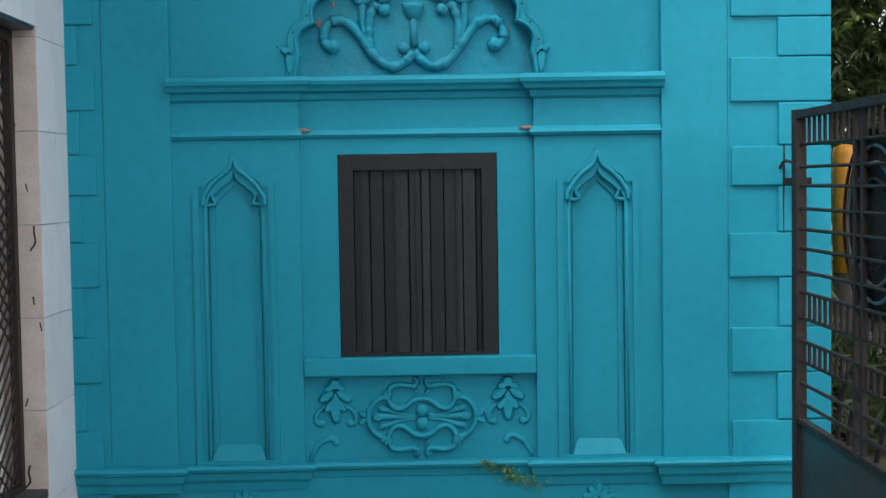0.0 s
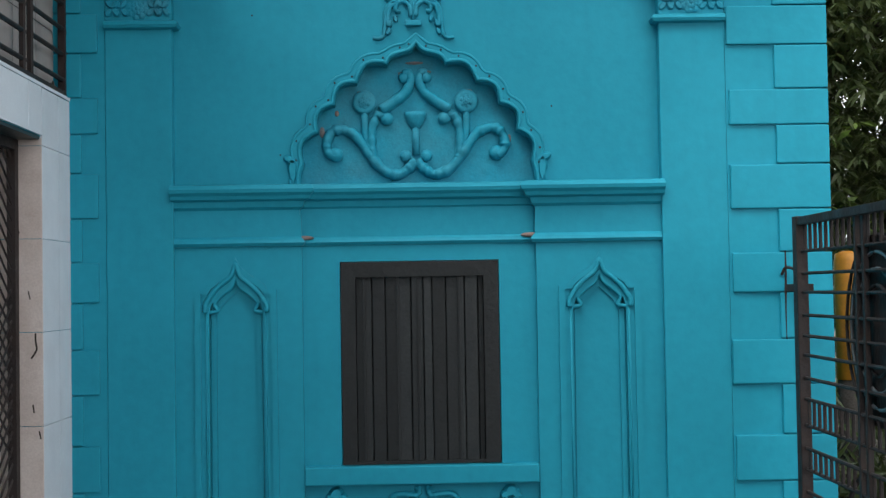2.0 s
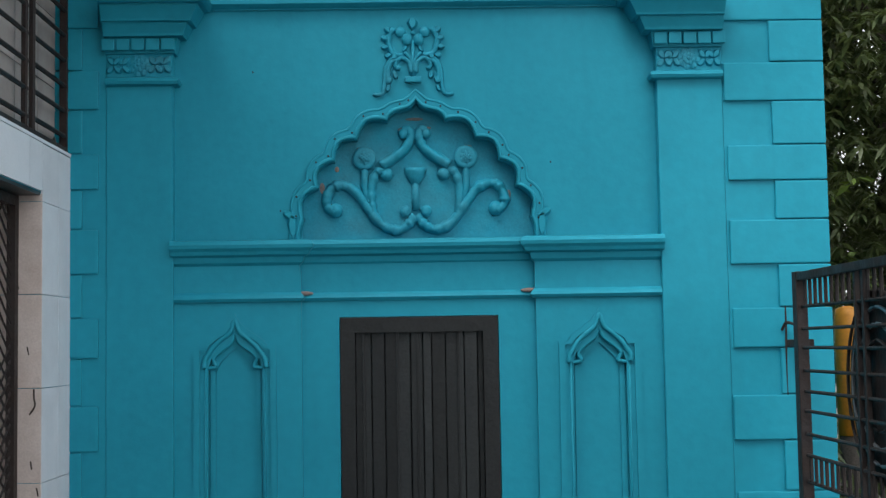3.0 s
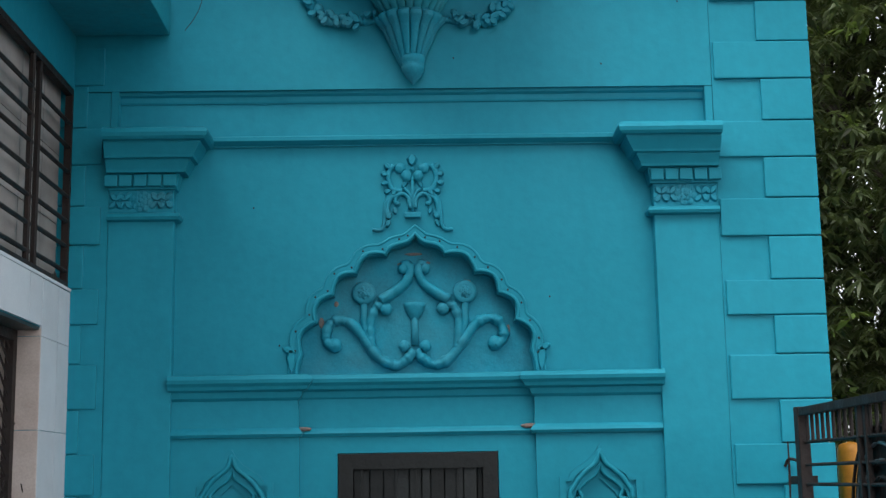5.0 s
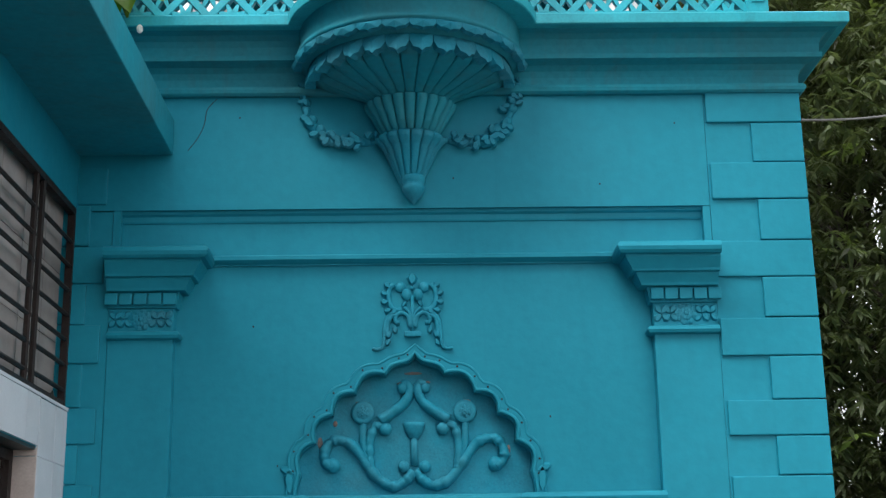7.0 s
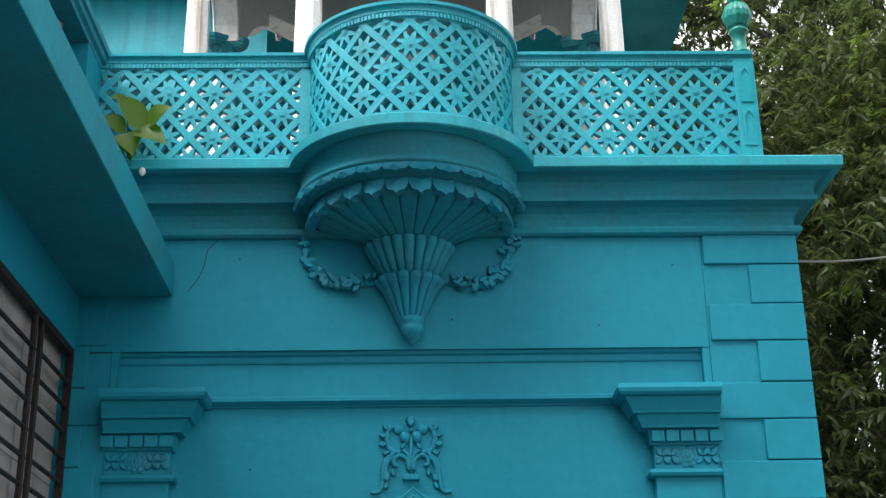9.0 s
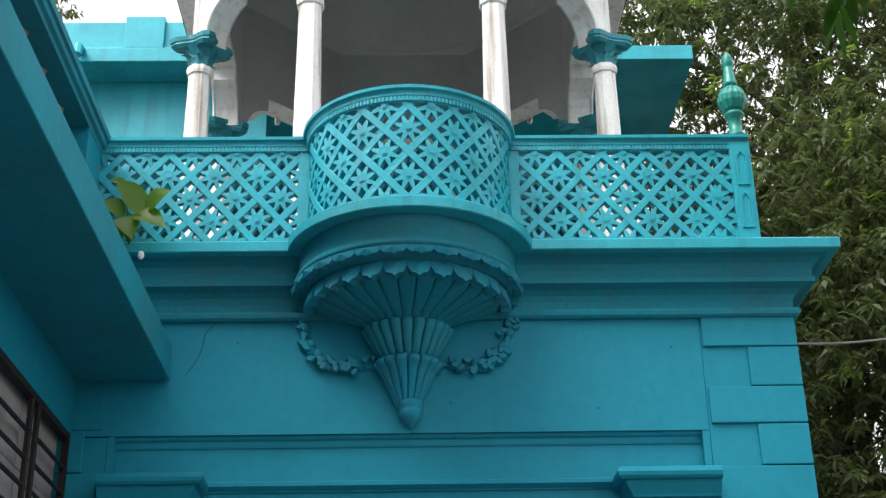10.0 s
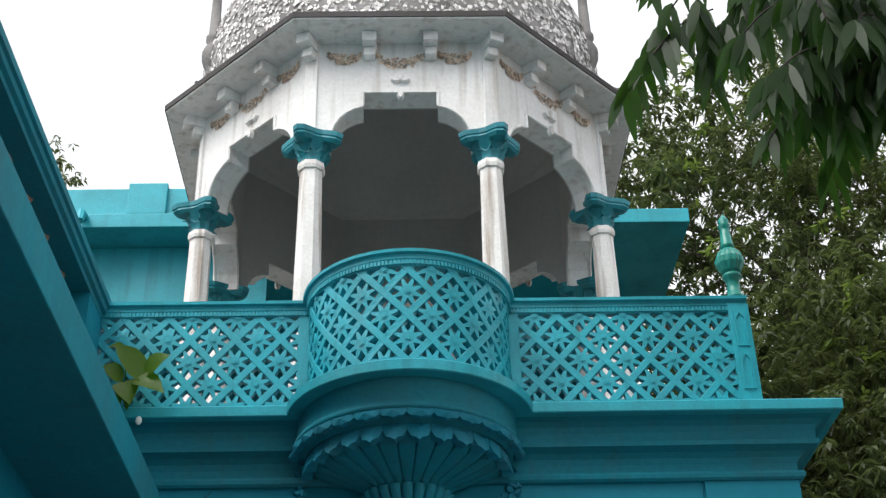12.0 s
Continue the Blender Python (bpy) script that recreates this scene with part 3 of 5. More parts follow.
# flower finial over the arch
finial = thing("flower_relief", "teal stucco flower spray over the arch tip", "relief", (0, PANEL, 3.27))
FX = -0.011
part("top_bud", leaf_relief((FX, 3.575), 0.07, 0.062, 0.0, PANEL, 0.032), ORNAMENT, finial)
part("bud", ball((FX, PANEL - 0.012, 3.56), 0.013), ORNAMENT, finial, smooth=True)
part("stem", tube([(FX, PANEL - 0.004, 3.52), (FX, PANEL - 0.006, 3.42), (FX, PANEL - 0.004, 3.31)], 0.011, flat=1.3), ORNAMENT, finial, smooth=True)
for sx in (-1, 1):
    def at(x, z, d=0.004):
        return (FX + sx * x, PANEL - d, z)
    part("round_leaf", ball(at(0.064, 3.566), 0.032, squash=(1.0, 0.6, 0.95)), ORNAMENT, finial, smooth=True)
    part("bud", ball(at(0.032, 3.522, 0.01), 0.031, squash=(0.9, 0.8, 1.1)), ORNAMENT, finial, smooth=True)
    part("bud_cup", leaf_relief((FX + sx * 0.028, 3.50), 0.05, 0.03, sx * 2.6, PANEL, 0.016), ORNAMENT, finial)
    # ragged leaf up the side, curling in at the top
    part("side_leaf", tube(spline([at(0.058, 3.438), at(0.105, 3.45), at(0.128, 3.50), at(0.124, 3.55), at(0.100, 3.582)]), 0.016, flat=1.2), ORNAMENT, finial, smooth=True)
    for x, z, ang in ((0.112, 3.445, 1.9), (0.128, 3.485, 1.6), (0.13, 3.525, 1.2), (0.12, 3.56, 0.7), (0.085, 3.45, 2.5)):
        part("leaf_tip", leaf_relief((FX + sx * x, z), 0.042, 0.036, sx * ang, PANEL - 0.004, 0.022), ORNAMENT, finial)
    # volutes springing from the band
    part("volute", tube(spline([at(0.012, 3.345), at(0.022, 3.40), at(0.058, 3.425), at(0.088, 3.405), at(0.09, 3.375), at(0.068, 3.37)]), 0.013, flat=1.5), ORNAMENT, finial, smooth=True)
    part("volute", tube(spline([at(0.006, 3.36), at(0.014, 3.42), at(0.045, 3.455)]), 0.010, flat=1.5), ORNAMENT, finial, smooth=True)
    part("outer_frond", tube(spline([at(0.082, 3.415), at(0.118, 3.40), at(0.135, 3.35), at(0.132, 3.29)]), 0.015, flat=1.4), ORNAMENT, finial, smooth=True)
    part("trailing_leaf", tube(spline([at(0.112, 3.425), at(0.142, 3.38), at(0.15, 3.30), at(0.158, 3.245), at(0.182, 3.228), at(0.214, 3.232)]), 0.014, flat=1.3, taper=lambda u: 1.0 - 0.35 * u), ORNAMENT, finial, smooth=True)
    for x, z, ang in ((0.118, 3.33, 2.9), (0.122, 3.285, 2.7), (0.10, 3.355, 3.4)):
        part("leaf_tip", leaf_relief((FX + sx * x, z), 0.045, 0.03, sx * ang, PANEL - 0.004, 0.02), ORNAMENT, finial)
part("band", box(FX - 0.045, FX + 0.045, PANEL - 0.032, PANEL, 3.291, 3.322, 0.007), ORNAMENT, finial)
for x, z, w, h in ((-0.07, 3.055, 0.03, 0.010), (0.055, 3.062, 0.026, 0.008), (-0.29, 2.955, 0.03, 0.008), (0.27, 2.96, 0.026, 0.008), (-0.505, 2.745, 0.014, 0.03), (-0.425, 2.845, 0.012, 0.016), (0.49, 2.70, 0.010, 0.024), (-0.01, 3.11, 0.05, 0.008)):
    part("chipped_plaster", ball((x, AB + 0.001, z), 1.0, squash=(w, 0.006, h), seg=9), BARE, arch, "bare brownish plaster")

# ---- cornice and balcony ----
BX, BY = 0.005, 6.80


def bow(radius, cy, line, x0=-1.9, x1=2.14, side=True, steps=28):
    """The plan line of the front: straight, round the bow, straight, and back along the side."""
    half = math.asin(min((cy - line) / radius, 1.0)) if cy > line else 0.0
    pts = [(x0, line)]
    for k in range(steps + 1):
        a = math.pi + half + (math.pi - 2 * half) * k / steps
        pts.append((BX + radius * math.cos(a), cy + radius * math.sin(a)))
    pts.append((x1, line))
    if side:
        pts.append((x1, 12.4))
    return pts


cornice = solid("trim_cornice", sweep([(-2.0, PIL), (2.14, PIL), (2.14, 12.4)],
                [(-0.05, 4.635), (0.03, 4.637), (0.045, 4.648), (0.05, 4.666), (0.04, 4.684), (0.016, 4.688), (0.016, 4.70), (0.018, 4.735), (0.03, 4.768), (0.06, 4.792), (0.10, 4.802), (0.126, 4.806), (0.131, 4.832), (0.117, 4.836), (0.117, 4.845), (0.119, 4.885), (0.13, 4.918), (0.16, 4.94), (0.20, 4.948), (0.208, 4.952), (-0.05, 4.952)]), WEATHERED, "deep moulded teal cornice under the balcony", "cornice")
balcony = thing("balcony", "turquoise bowed balcony with a fluted corbel and pierced railing", "balcony", (0, 6.8, 4.95))
slab_path = bow(0.685, BY, 6.665, x1=2.39)
part("slab", sweep(slab_path, [(-0.25, 4.952), (-0.006, 4.95), (0.0, 4.956), (0.002, 5.008), (-0.006, 5.016), (-0.25, 5.02)]), TURQUOISE, balcony, "turquoise slab edge with a worn lip")
deck = bmesh.new()
bmesh.ops.create_circle(deck, cap_ends=True, segments=48, radius=0.66, matrix=Matrix.Translation((BX, BY, 5.0)))
part("deck", deck, TURQUOISE, balcony)
solid("roof_deck", box(-2.0, 2.05, 6.82, 12.4, 4.955, 5.012), DECK, "weathered grey roof terrace behind the railing", "roof")

CX, CY = -0.012, 6.90


def oval(rings, seg, lobes=0, depth=0.0, bm=None):
    """The front half of an oval corbel: rings of (half width, projection, z), with optional flutes."""
    bm = bm or bmesh.new()
    rows = []
    for w, d, z in rings:
        row = []
        for k in range(seg + 1):
            a = math.pi * k / seg
            q = 1 - depth * (1 - abs(math.sin(lobes * a)) ** 0.22) if lobes else 1
            row.append(bm.verts.new((CX - w * q * math.cos(a), CY - d * q * math.sin(a), z)))
        rows.append(row)
    for r, s in zip(rows, rows[1:]):
        for k in range(seg):
            bm.faces.new((r[k], r[k + 1], s[k + 1], s[k]))
    return bm


corbel = part("corbel", oval([(0.61, 0.66, 4.99), (0.615, 0.705, 4.957), (0.613, 0.69, 4.92), (0.613, 0.67, 4.88), (0.615, 0.655, 4.85), (0.618, 0.65, 4.83), (0.63, 0.665, 4.825), (0.63, 0.665, 4.805), (0.612, 0.64, 4.795), (0.60, 0.59, 4.765), (0.565, 0.565, 4.75)], 56), WEATHERED, balcony, "moulded round corbel", True)
part("bowl", oval([(0.555, 0.555, 4.745), (0.55, 0.55, 4.70), (0.50, 0.50, 4.665), (0.43, 0.42, 4.64), (0.345, 0.33, 4.615), (0.265, 0.25, 4.59), (0.20, 0.185, 4.555), (0.16, 0.15, 4.50)], 300, 15, 0.15), WEATHERED, corbel, "fluted bowl")
part("middle_tier", oval([(0.16, 0.14, 4.585), (0.225, 0.20, 4.58), (0.256, 0.23, 4.56), (0.25, 0.225, 4.53), (0.215, 0.20, 4.48), (0.19, 0.18, 4.43), (0.15, 0.14, 4.38), (0.11, 0.105, 4.33)], 264, 11, 0.22), WEATHERED, corbel)
part("lower_tier", oval([(0.12, 0.11, 4.385), (0.172, 0.17, 4.38), (0.197, 0.195, 4.362), (0.19, 0.19, 4.34), (0.152, 0.155, 4.30), (0.125, 0.125, 4.24), (0.088, 0.09, 4.165), (0.056, 0.06, 4.10)], 192, 8, 0.24), ORNAMENT, corbel)
part("knob", lathe([(0.045, 4.155), (0.060, 4.15), (0.066, 4.135), (0.064, 4.112), (0.055, 4.10), (0.064, 4.092), (0.062, 4.072), (0.048, 4.045), (0.026, 4.022), (0.010, 4.002), (0.002, 3.995)], (0.002, CY - 0.03, 0), 20), ORNAMENT, corbel, "bare grey pendant knob", True)


def petal_mesh(w, h, tilt):
    """A scalloped petal with a raised middle, hanging from its top edge."""
    bm = bmesh.new()
    outl = [(-0.5, 0.0), (-0.5, -0.45), (-0.36, -0.78), (-0.14, -0.86), (0.0, -1.0), (0.14, -0.86), (0.36, -0.78), (0.5, -0.45), (0.5, 0.0)]
    top = [bm.verts.new((u * w, -0.014 * (1 - (2 * u) ** 2) + tilt * v, v * h)) for u, v in outl]
    mid = bm.verts.new((0, -0.028, -0.4 * h))
    back = [bm.verts.new((u * w, 0.03, v * h)) for u, v in outl]
    for i in range(len(top)):
        bm.faces.new((top[i - 1], top[i], mid))
        bm.faces.new((top[i - 1], top[i], back[i], back[i - 1]))
    return bm


up_petal = mesh_of(petal_mesh(0.140, 0.054, -0.004), ORNAMENT)
low_petal = mesh_of(petal_mesh(0.122, 0.112, 0.018), ORNAMENT)
for me, n, z, nm, w, d in ((up_petal, 14, 4.80, "upper_petal", 0.628, 0.645), (low_petal, 14, 4.76, "lower_petal", 0.548, 0.56)):
    for k in range(n):
        a = math.pi * (k + 0.5) / n
        p = part(nm, me, None, corbel)
        p.matrix_basis = Matrix.Translation((CX - w * math.cos(a), CY - d * math.sin(a), z)) @ Matrix.Rotation(math.atan2(-math.cos(a) / w, math.sin(a) / d), 4, "Z")

# garland on the wall round the corbel
garland = thing("garland_relief", "stucco garland of flowers hanging either side of the corbel", "relief", (0, PIL, 4.3))
for sx in (-1, 1):
    line = spline([(sx * 0.585 - 0.018, PIL, 4.76), (sx * 0.585 - 0.018, PIL, 4.61), (sx * 0.535 - 0.018, PIL, 4.48), (sx * 0.46 - 0.012, PIL, 4.40), (sx * 0.36, PIL, 4.365), (sx * 0.26, PIL, 4.362), (sx * 0.15, PIL, 4.385)], 8)
    part("stem", tube(line, 0.018, flat=1.2), ORNAMENT, garland, smooth=True)
    for k in range(1, len(line) - 3):
        p = line[k]
        fat = 0.6 + 0.5 * math.sin(math.pi * k / len(line))
        q = (p.x + random.uniform(-0.02, 0.02), p.z + random.uniform(-0.018, 0.018))
        if k % 3:
            part("leaf", leaf_relief(q, 0.056 * fat, 0.044 * fat, random.uniform(0, 6.28), PIL - 0.008 - 0.0009 * k, 0.02), ORNAMENT, garland)
        else:
            part("flower", ball((q[0], PIL - 0.015, q[1]), 0.028 * fat, squash=(1, 0.7, 1), seg=10), ORNAMENT, garland, smooth=True)

# pierced railing
RY, RR = 6.735, 0.575
rail_path = bow(RR, RY + 0.012, RY, x0=-1.80, x1=1.965, side=False)
coping = [(-0.05, 5.655), (0.012, 5.655), (0.016, 5.665), (0.034, 5.672), (0.036, 5.69), (0.02, 5.698), (-0.05, 5.70)]
railing = part("railing", sweep(rail_path, coping), TURQUOISE, balcony, "pierced turquoise railing with star flowers")
part("bead_rail", sweep(rail_path, [(-0.045, 5.60), (-0.002, 5.60), (0.004, 5.612), (0.004, 5.63), (0.012, 5.64), (0.012, 5.656), (-0.045, 5.656)]), TURQUOISE, railing)
part("bottom_rail", sweep(rail_path, [(-0.045, 5.012), (-0.002, 5.012), (0.0, 5.05), (-0.045, 5.053)]), TURQUOISE, railing)


beads = bmesh.new()   # the row of small teeth under the coping
for (ax, ay), (bx, by) in zip(rail_path, rail_path[1:]):
    a2, b2 = Vector((ax, ay)), Vector((bx, by))
    d2 = (b2 - a2).normalized()
    n2 = Vector((d2.y, -d2.x))
    for q in range(max(1, round((b2 - a2).length / 0.022))):
        c2 = a2 + d2 * (0.011 + 0.022 * q)
        if (c2 - a2).length > (b2 - a2).length - 0.004:
            continue
        vs = [beads.verts.new((c2.x + d2.x * s1 * 0.007 + n2.x * o, c2.y + d2.y * s1 * 0.007 + n2.y * o, z)) for z in (5.606, 5.632) for s1, o in ((-1, 0.002), (-1, 0.013), (1, 0.013), (1, 0.002))]
        for f in ((0, 1, 2, 3), (4, 5, 6, 7), (0, 1, 5, 4), (1, 2, 6, 5), (2, 3, 7, 6)):
            beads.faces.new([vs[i] for i in f])
part("bead_row", beads, TURQUOISE, railing, kind="stuff")


def lattice(u0, u1, place, parent, step=0.128, phase=0.0, mid=5.318):
    """Crossing bars with a star flower in each opening; place(u, z, d) bends the panel."""
    z0, z1 = 5.038, 5.602
    half, rise = 0.0195, 0.141
    slope = step / rise
    u_mid = (u0 + u1) / 2 + phase
    span = u1 - u0
    for sgn in (-1, 1):
        lift = 0.0012 if sgn > 0 else 0.0
        c = -math.ceil((span / 2 + 0.3) / step / 2) * 2 - 1
        while c * step < span / 2 + 0.45:
            # bar: u = u_mid + c*step + sgn*slope*(z - mid)
            lo, hi = z0, z1
            lims = sorted(((u0 - u_mid - c * step) * sgn / slope, (u1 - u_mid - c * step) * sgn / slope))
            lo, hi = max(lo, mid + lims[0]), min(hi, mid + lims[1])
            c += 2
            if hi - lo < 0.02:
                continue
            bm, rows = bmesh.new(), []
            n = max(2, int((hi - lo) / 0.04))
            for k in range(n + 1):
                z = lo + (hi - lo) * k / n
                u = u_mid + (c - 2) * step + sgn * slope * (z - mid)
                rows.append([bm.verts.new(place(u + e * half * 1.414, z, d)) for e, d in ((-1, 0.048), (-1, 0.001 + lift), (-0.86, lift - 0.001), (0.86, lift - 0.001), (1, 0.001 + lift), (1, 0.048))])
            for a, b in zip(rows, rows[1:]):
                for k in range(6):
                    bm.faces.new((a[k], a[(k + 1) % 6], b[(k + 1) % 6], b[k]))
            part("lattice_bar", bm, TURQUOISE, parent)
    for row in range(-2, 3):
        z = mid + row * rise
        c = -int(span / step)
        while c * step < span / 2 + step:
            u = u_mid + c * step
            if (c + row) % 2 == 0 and u0 - 0.02 < u < u1 + 0.02:
                bm = bmesh.new()
                for q in range(4):
                    for da, ln in ((-0.40, 0.082), (0.40, 0.082)):
                        a = math.pi / 4 + q * math.pi / 2 + da
                        wd = 0.0155
                        pts = [(0, 0), (0.034, wd), (ln, 0.007), (ln, -0.007), (0.034, -wd)]
                        ok = all(u0 <= u + math.cos(a) * r - math.sin(a) * w <= u1 and z0 <= z + math.sin(a) * r + math.cos(a) * w <= z1 for r, w in pts[2:4])
                        if not ok:
                            continue
                        vs = [[bm.verts.new(place(u + math.cos(a) * r - math.sin(a) * w, z + math.sin(a) * r + math.cos(a) * w, d - (0.003 if r == 0.034 and d < 0.01 else 0))) for r, w in pts] for d in (0.005, 0.042)]
                        bm.faces.new(vs[0])
                        bm.faces.new(vs[1][::-1])
                        for k in range(5):
                            bm.faces.new((vs[0][k - 1], vs[0][k], vs[1][k], vs[1][k - 1]))
                if u0 < u < u1 and z0 - 0.01 < z < z1 + 0.01 and len(bm.verts):
                    for rr in (0.026, 0.014):
                        ring = []
                        for k in range(10):
                            a = 2 * math.pi * k / 10
                            ring.append(bm.verts.new(place(u + rr * math.cos(a), min(max(z + rr * math.sin(a), z0), z1), 0.0005 if rr > 0.02 else -0.006)))
                        bm.faces.new(ring)
                if len(bm.verts):
                    part("star_flower", bm, TURQUOISE, parent)
                else:
                    bm.free()
            c += 1


def flat_place(u, z, d):
    return (u, RY + d, z)


def bow_place(u, z, d):
    a = u / (RR - 0.004)
    r = RR - 0.004 - d
    return (BX + r * math.sin(a), RY + 0.012 - r * math.cos(a), z)


lattice(-1.76, -0.60, flat_place, railing, phase=-0.056)
lattice(0.61, 1.86, flat_place, railing, phase=0.004, mid=5.308)
lattice(-1.50 * RR, 1.50 * RR, bow_place, railing, phase=0.122, mid=5.306)
for x in (-0.592, 0.602):
    part("junction_post", box(x - 0.03, x + 0.03, RY - 0.004, RY + 0.04, 5.06, 5.605, 0.004), TURQUOISE, railing)
post = part("corner_post", box(1.85, 1.97, RY - 0.016, RY + 0.10, 5.015, 5.652, 0.004), TURQUOISE, railing, "panelled corner post")
for zz in (5.10, 5.37):
    part("sunk_panel", plate(rect(1.875, 1.945, zz, zz + 0.23), [[(1.887, zz + 0.012), (1.933, zz + 0.012), (1.933, zz + 0.18), (1.91, zz + 0.215), (1.887, zz + 0.18)]], facade, RY - 0.024, RY - 0.015), TURQUOISE, post)
side_rail = part("side_railing", sweep([(1.955, RY + 0.06), (1.955, 9.5)], [(-0.05, 5.02), (-0.005, 5.02), (-0.005, 5.60), (0.012, 5.61), (0.034, 5.67), (0.034, 5.69), (-0.05, 5.70)]), TURQUOISE, balcony)
fin = thing("post_finial", "green gloss painted urn finial on the corner post", "finial", (1.92, RY + 0.03, 5.70))
part("foot", lathe([(0.055, 5.695), (0.055, 5.715), (0.04, 5.725), (0.038, 5.83), (0.055, 5.84), (0.058, 5.855), (0.045, 5.87)], (1.915, RY + 0.03, 0), 20), GREENFIN, fin, smooth=True)
part("bulb", lathe([(0.03, 5.865), (0.06, 5.885), (0.085, 5.93), (0.088, 5.965), (0.07, 6.01), (0.045, 6.035), (0.032, 6.045)], (1.915, RY + 0.03, 0), 48, None, 12, 0.07), GREENFIN, fin)
part("spire", lathe([(0.03, 6.04), (0.045, 6.055), (0.04, 6.07), (0.03, 6.17), (0.028, 6.185), (0.04, 6.20), (0.03, 6.22), (0.036, 6.235), (0.025, 6.26), (0.0, 6.295)], (1.915, RY + 0.03, 0), 16), GREENFIN, fin, smooth=True)

# quoin blocks, long and short by turns, wrapping the corner
for k, (a, b) in enumerate(zip(COURSES, COURSES[1:])):
    long = k % 2 == 0
    x0 = (1.628 if long else 1.875) + random.uniform(-0.006, 0.006)
    block = box(x0, RIGHT, QUOIN + random.uniform(-0.002, 0.002), WALL + (0.55 if not long else 0.28), a + 0.003, b - 0.003, 0.007)
    part("quoin_block", block, TEAL, wall_front)
    if a < 4.2:
        xl = -1.655 if long else -1.74
        part("quoin_block", box(-2.0, xl, QUOIN + 0.004, WALL, a + 0.003, b - 0.003, 0.007), TEAL, wall_front)
part("quoin_ground", box(1.619, RIGHT - 0.035, PIL + 0.003, WALL - 0.003, -0.1, 4.67), TEAL, wall_front)
part("quoin_ground", box(-2.0, -1.619, PIL + 0.003, WALL - 0.003, -0.1, 3.985), TEAL, wall_front)

# ---- left building: tiled wall with grilles under a flat canopy ----
LX = -1.812


def left_wall(u, v, d):
    return (LX - d, u, v)


wall_left = solid("wall_left", plate(rect(-6.0, 6.99, -0.1, 4.30), [rect(4.2, 6.415, 0.42, 2.668), rect(4.0, 6.955, 2.925, 4.0)], left_wall, 0.0, 0.22), TEAL, "teal wall of the neighbouring wing, tiled white below", "wall")
tile_bounds = [-0.06, 0.388, 0.835, 1.282, 1.73, 2.177, 2.624, 2.905]
for a, b in zip(tile_bounds, tile_bounds[1:]):
    for y0, y1 in ((6.418, 6.70), (6.703, 6.988)):
        part("tile", box(LX, LX + 0.012, y0, y1 - 0.002, a, b - 0.003, 0.0015), TILE, wall_left)
    part("jamb_tile", box(LX - 0.205, LX + 0.010, 6.407, 6.4165, a, min(b - 0.003, 2.66), 0.0015), JAMB, wall_left)
y = 2.6
while y < 6.40:
    y1 = min(y + 0.45, 6.414)
    part("tile", box(LX, LX + 0.012, y, y1 - 0.003, 2.672, 2.905, 0.0015), TILE, wall_left)
    part("tile", box(LX, LX + 0.012, y, y1 - 0.003, -0.06, 0.415, 0.0015), TILE, wall_left)
    y = y1
part("coping", box(LX - 0.06, LX + 0.016, 2.6, 6.99, 2.906, 2.924, 0.003), TILE, wall_left)
part("lintel_soffit", box(LX - 0.205, LX + 0.0, 4.2, 6.41, 2.652, 2.6675), SHEET, wall_left)
solid("wall_room", box(-3.2, -3.0, 2.0, 7.0, -0.1, 4.3), BEIGE, "grey inner wall behind the grille", "wall")

# added out of view: blocks skylight so the front darkens towards the left
solid("wall_wing", box(-5.0, -1.30, -6.0, 2.5, 4.505, 9.5), TEAL, "unseen teal block added to shade the left of the front", "wall")

# crossed strap grille in the lower opening
grille = thing("strap_grille", "dark iron strap grille in the tiled opening", "grille", (LX - 0.1, 5.3, 0.42))
part("frame", plate(rect(4.2, 6.405, 0.43, 2.65), [rect(4.25, 6.35, 0.48, 2.60)], left_wall, 0.10, 0.14), IRON, grille)
for sgn in (-1, 1):
    k = 0
    while k < 54:
        c = 2.8 + k * 0.105
        k += 1
        zz = [(c + sgn * (z - 1.5) * 1.4, z) for z in (0.46, 2.62)]
        (ya, za), (yb, zb) = zz
        lo, hi = 0.0, 1.0
        for lim in (4.24, 6.36):
            t = (lim - ya) / (yb - ya)
            if 0 < t < 1:
                inside_start = 4.24 <= ya <= 6.36
                lo, hi = (lo, min(hi, t)) if inside_start else (max(lo, t), hi)
        ym, yn = ya + (yb - ya) * lo, ya + (yb - ya) * hi
        if not (4.2 <= ym <= 6.4 and 4.2 <= yn <= 6.4):
            continue
        p0, p1 = Vector((LX - 0.12, ym, za + (zb - za) * lo)), Vector((LX - 0.12, yn, za + (zb - za) * hi))
        part("strap", tube([p0, p1], 0.006, sides=4), IRON, grille)
part("curtain", box(LX - 0.20, LX - 0.19, 4.25, 6.40, 0.44, 2.64), WHITE, grille, "pale panel behind the straps")

rnd = random.Random(5)
for k in range(12):   # smudges and scratches on the cream jamb
    x, z = LX - rnd.uniform(0.02, 0.14), 0.55 + k * 0.17 + rnd.uniform(-0.04, 0.04)
    pts = [(x + rnd.uniform(-0.02, 0.02), 6.4055, z - 0.04 * q) for q in range(rnd.choice((2, 3, 4)))]
    part("smudge", tube(spline(pts, 3), rnd.uniform(0.003, 0.008), sides=5, flat=0.2), IRON, wall_left, "dark smudge")

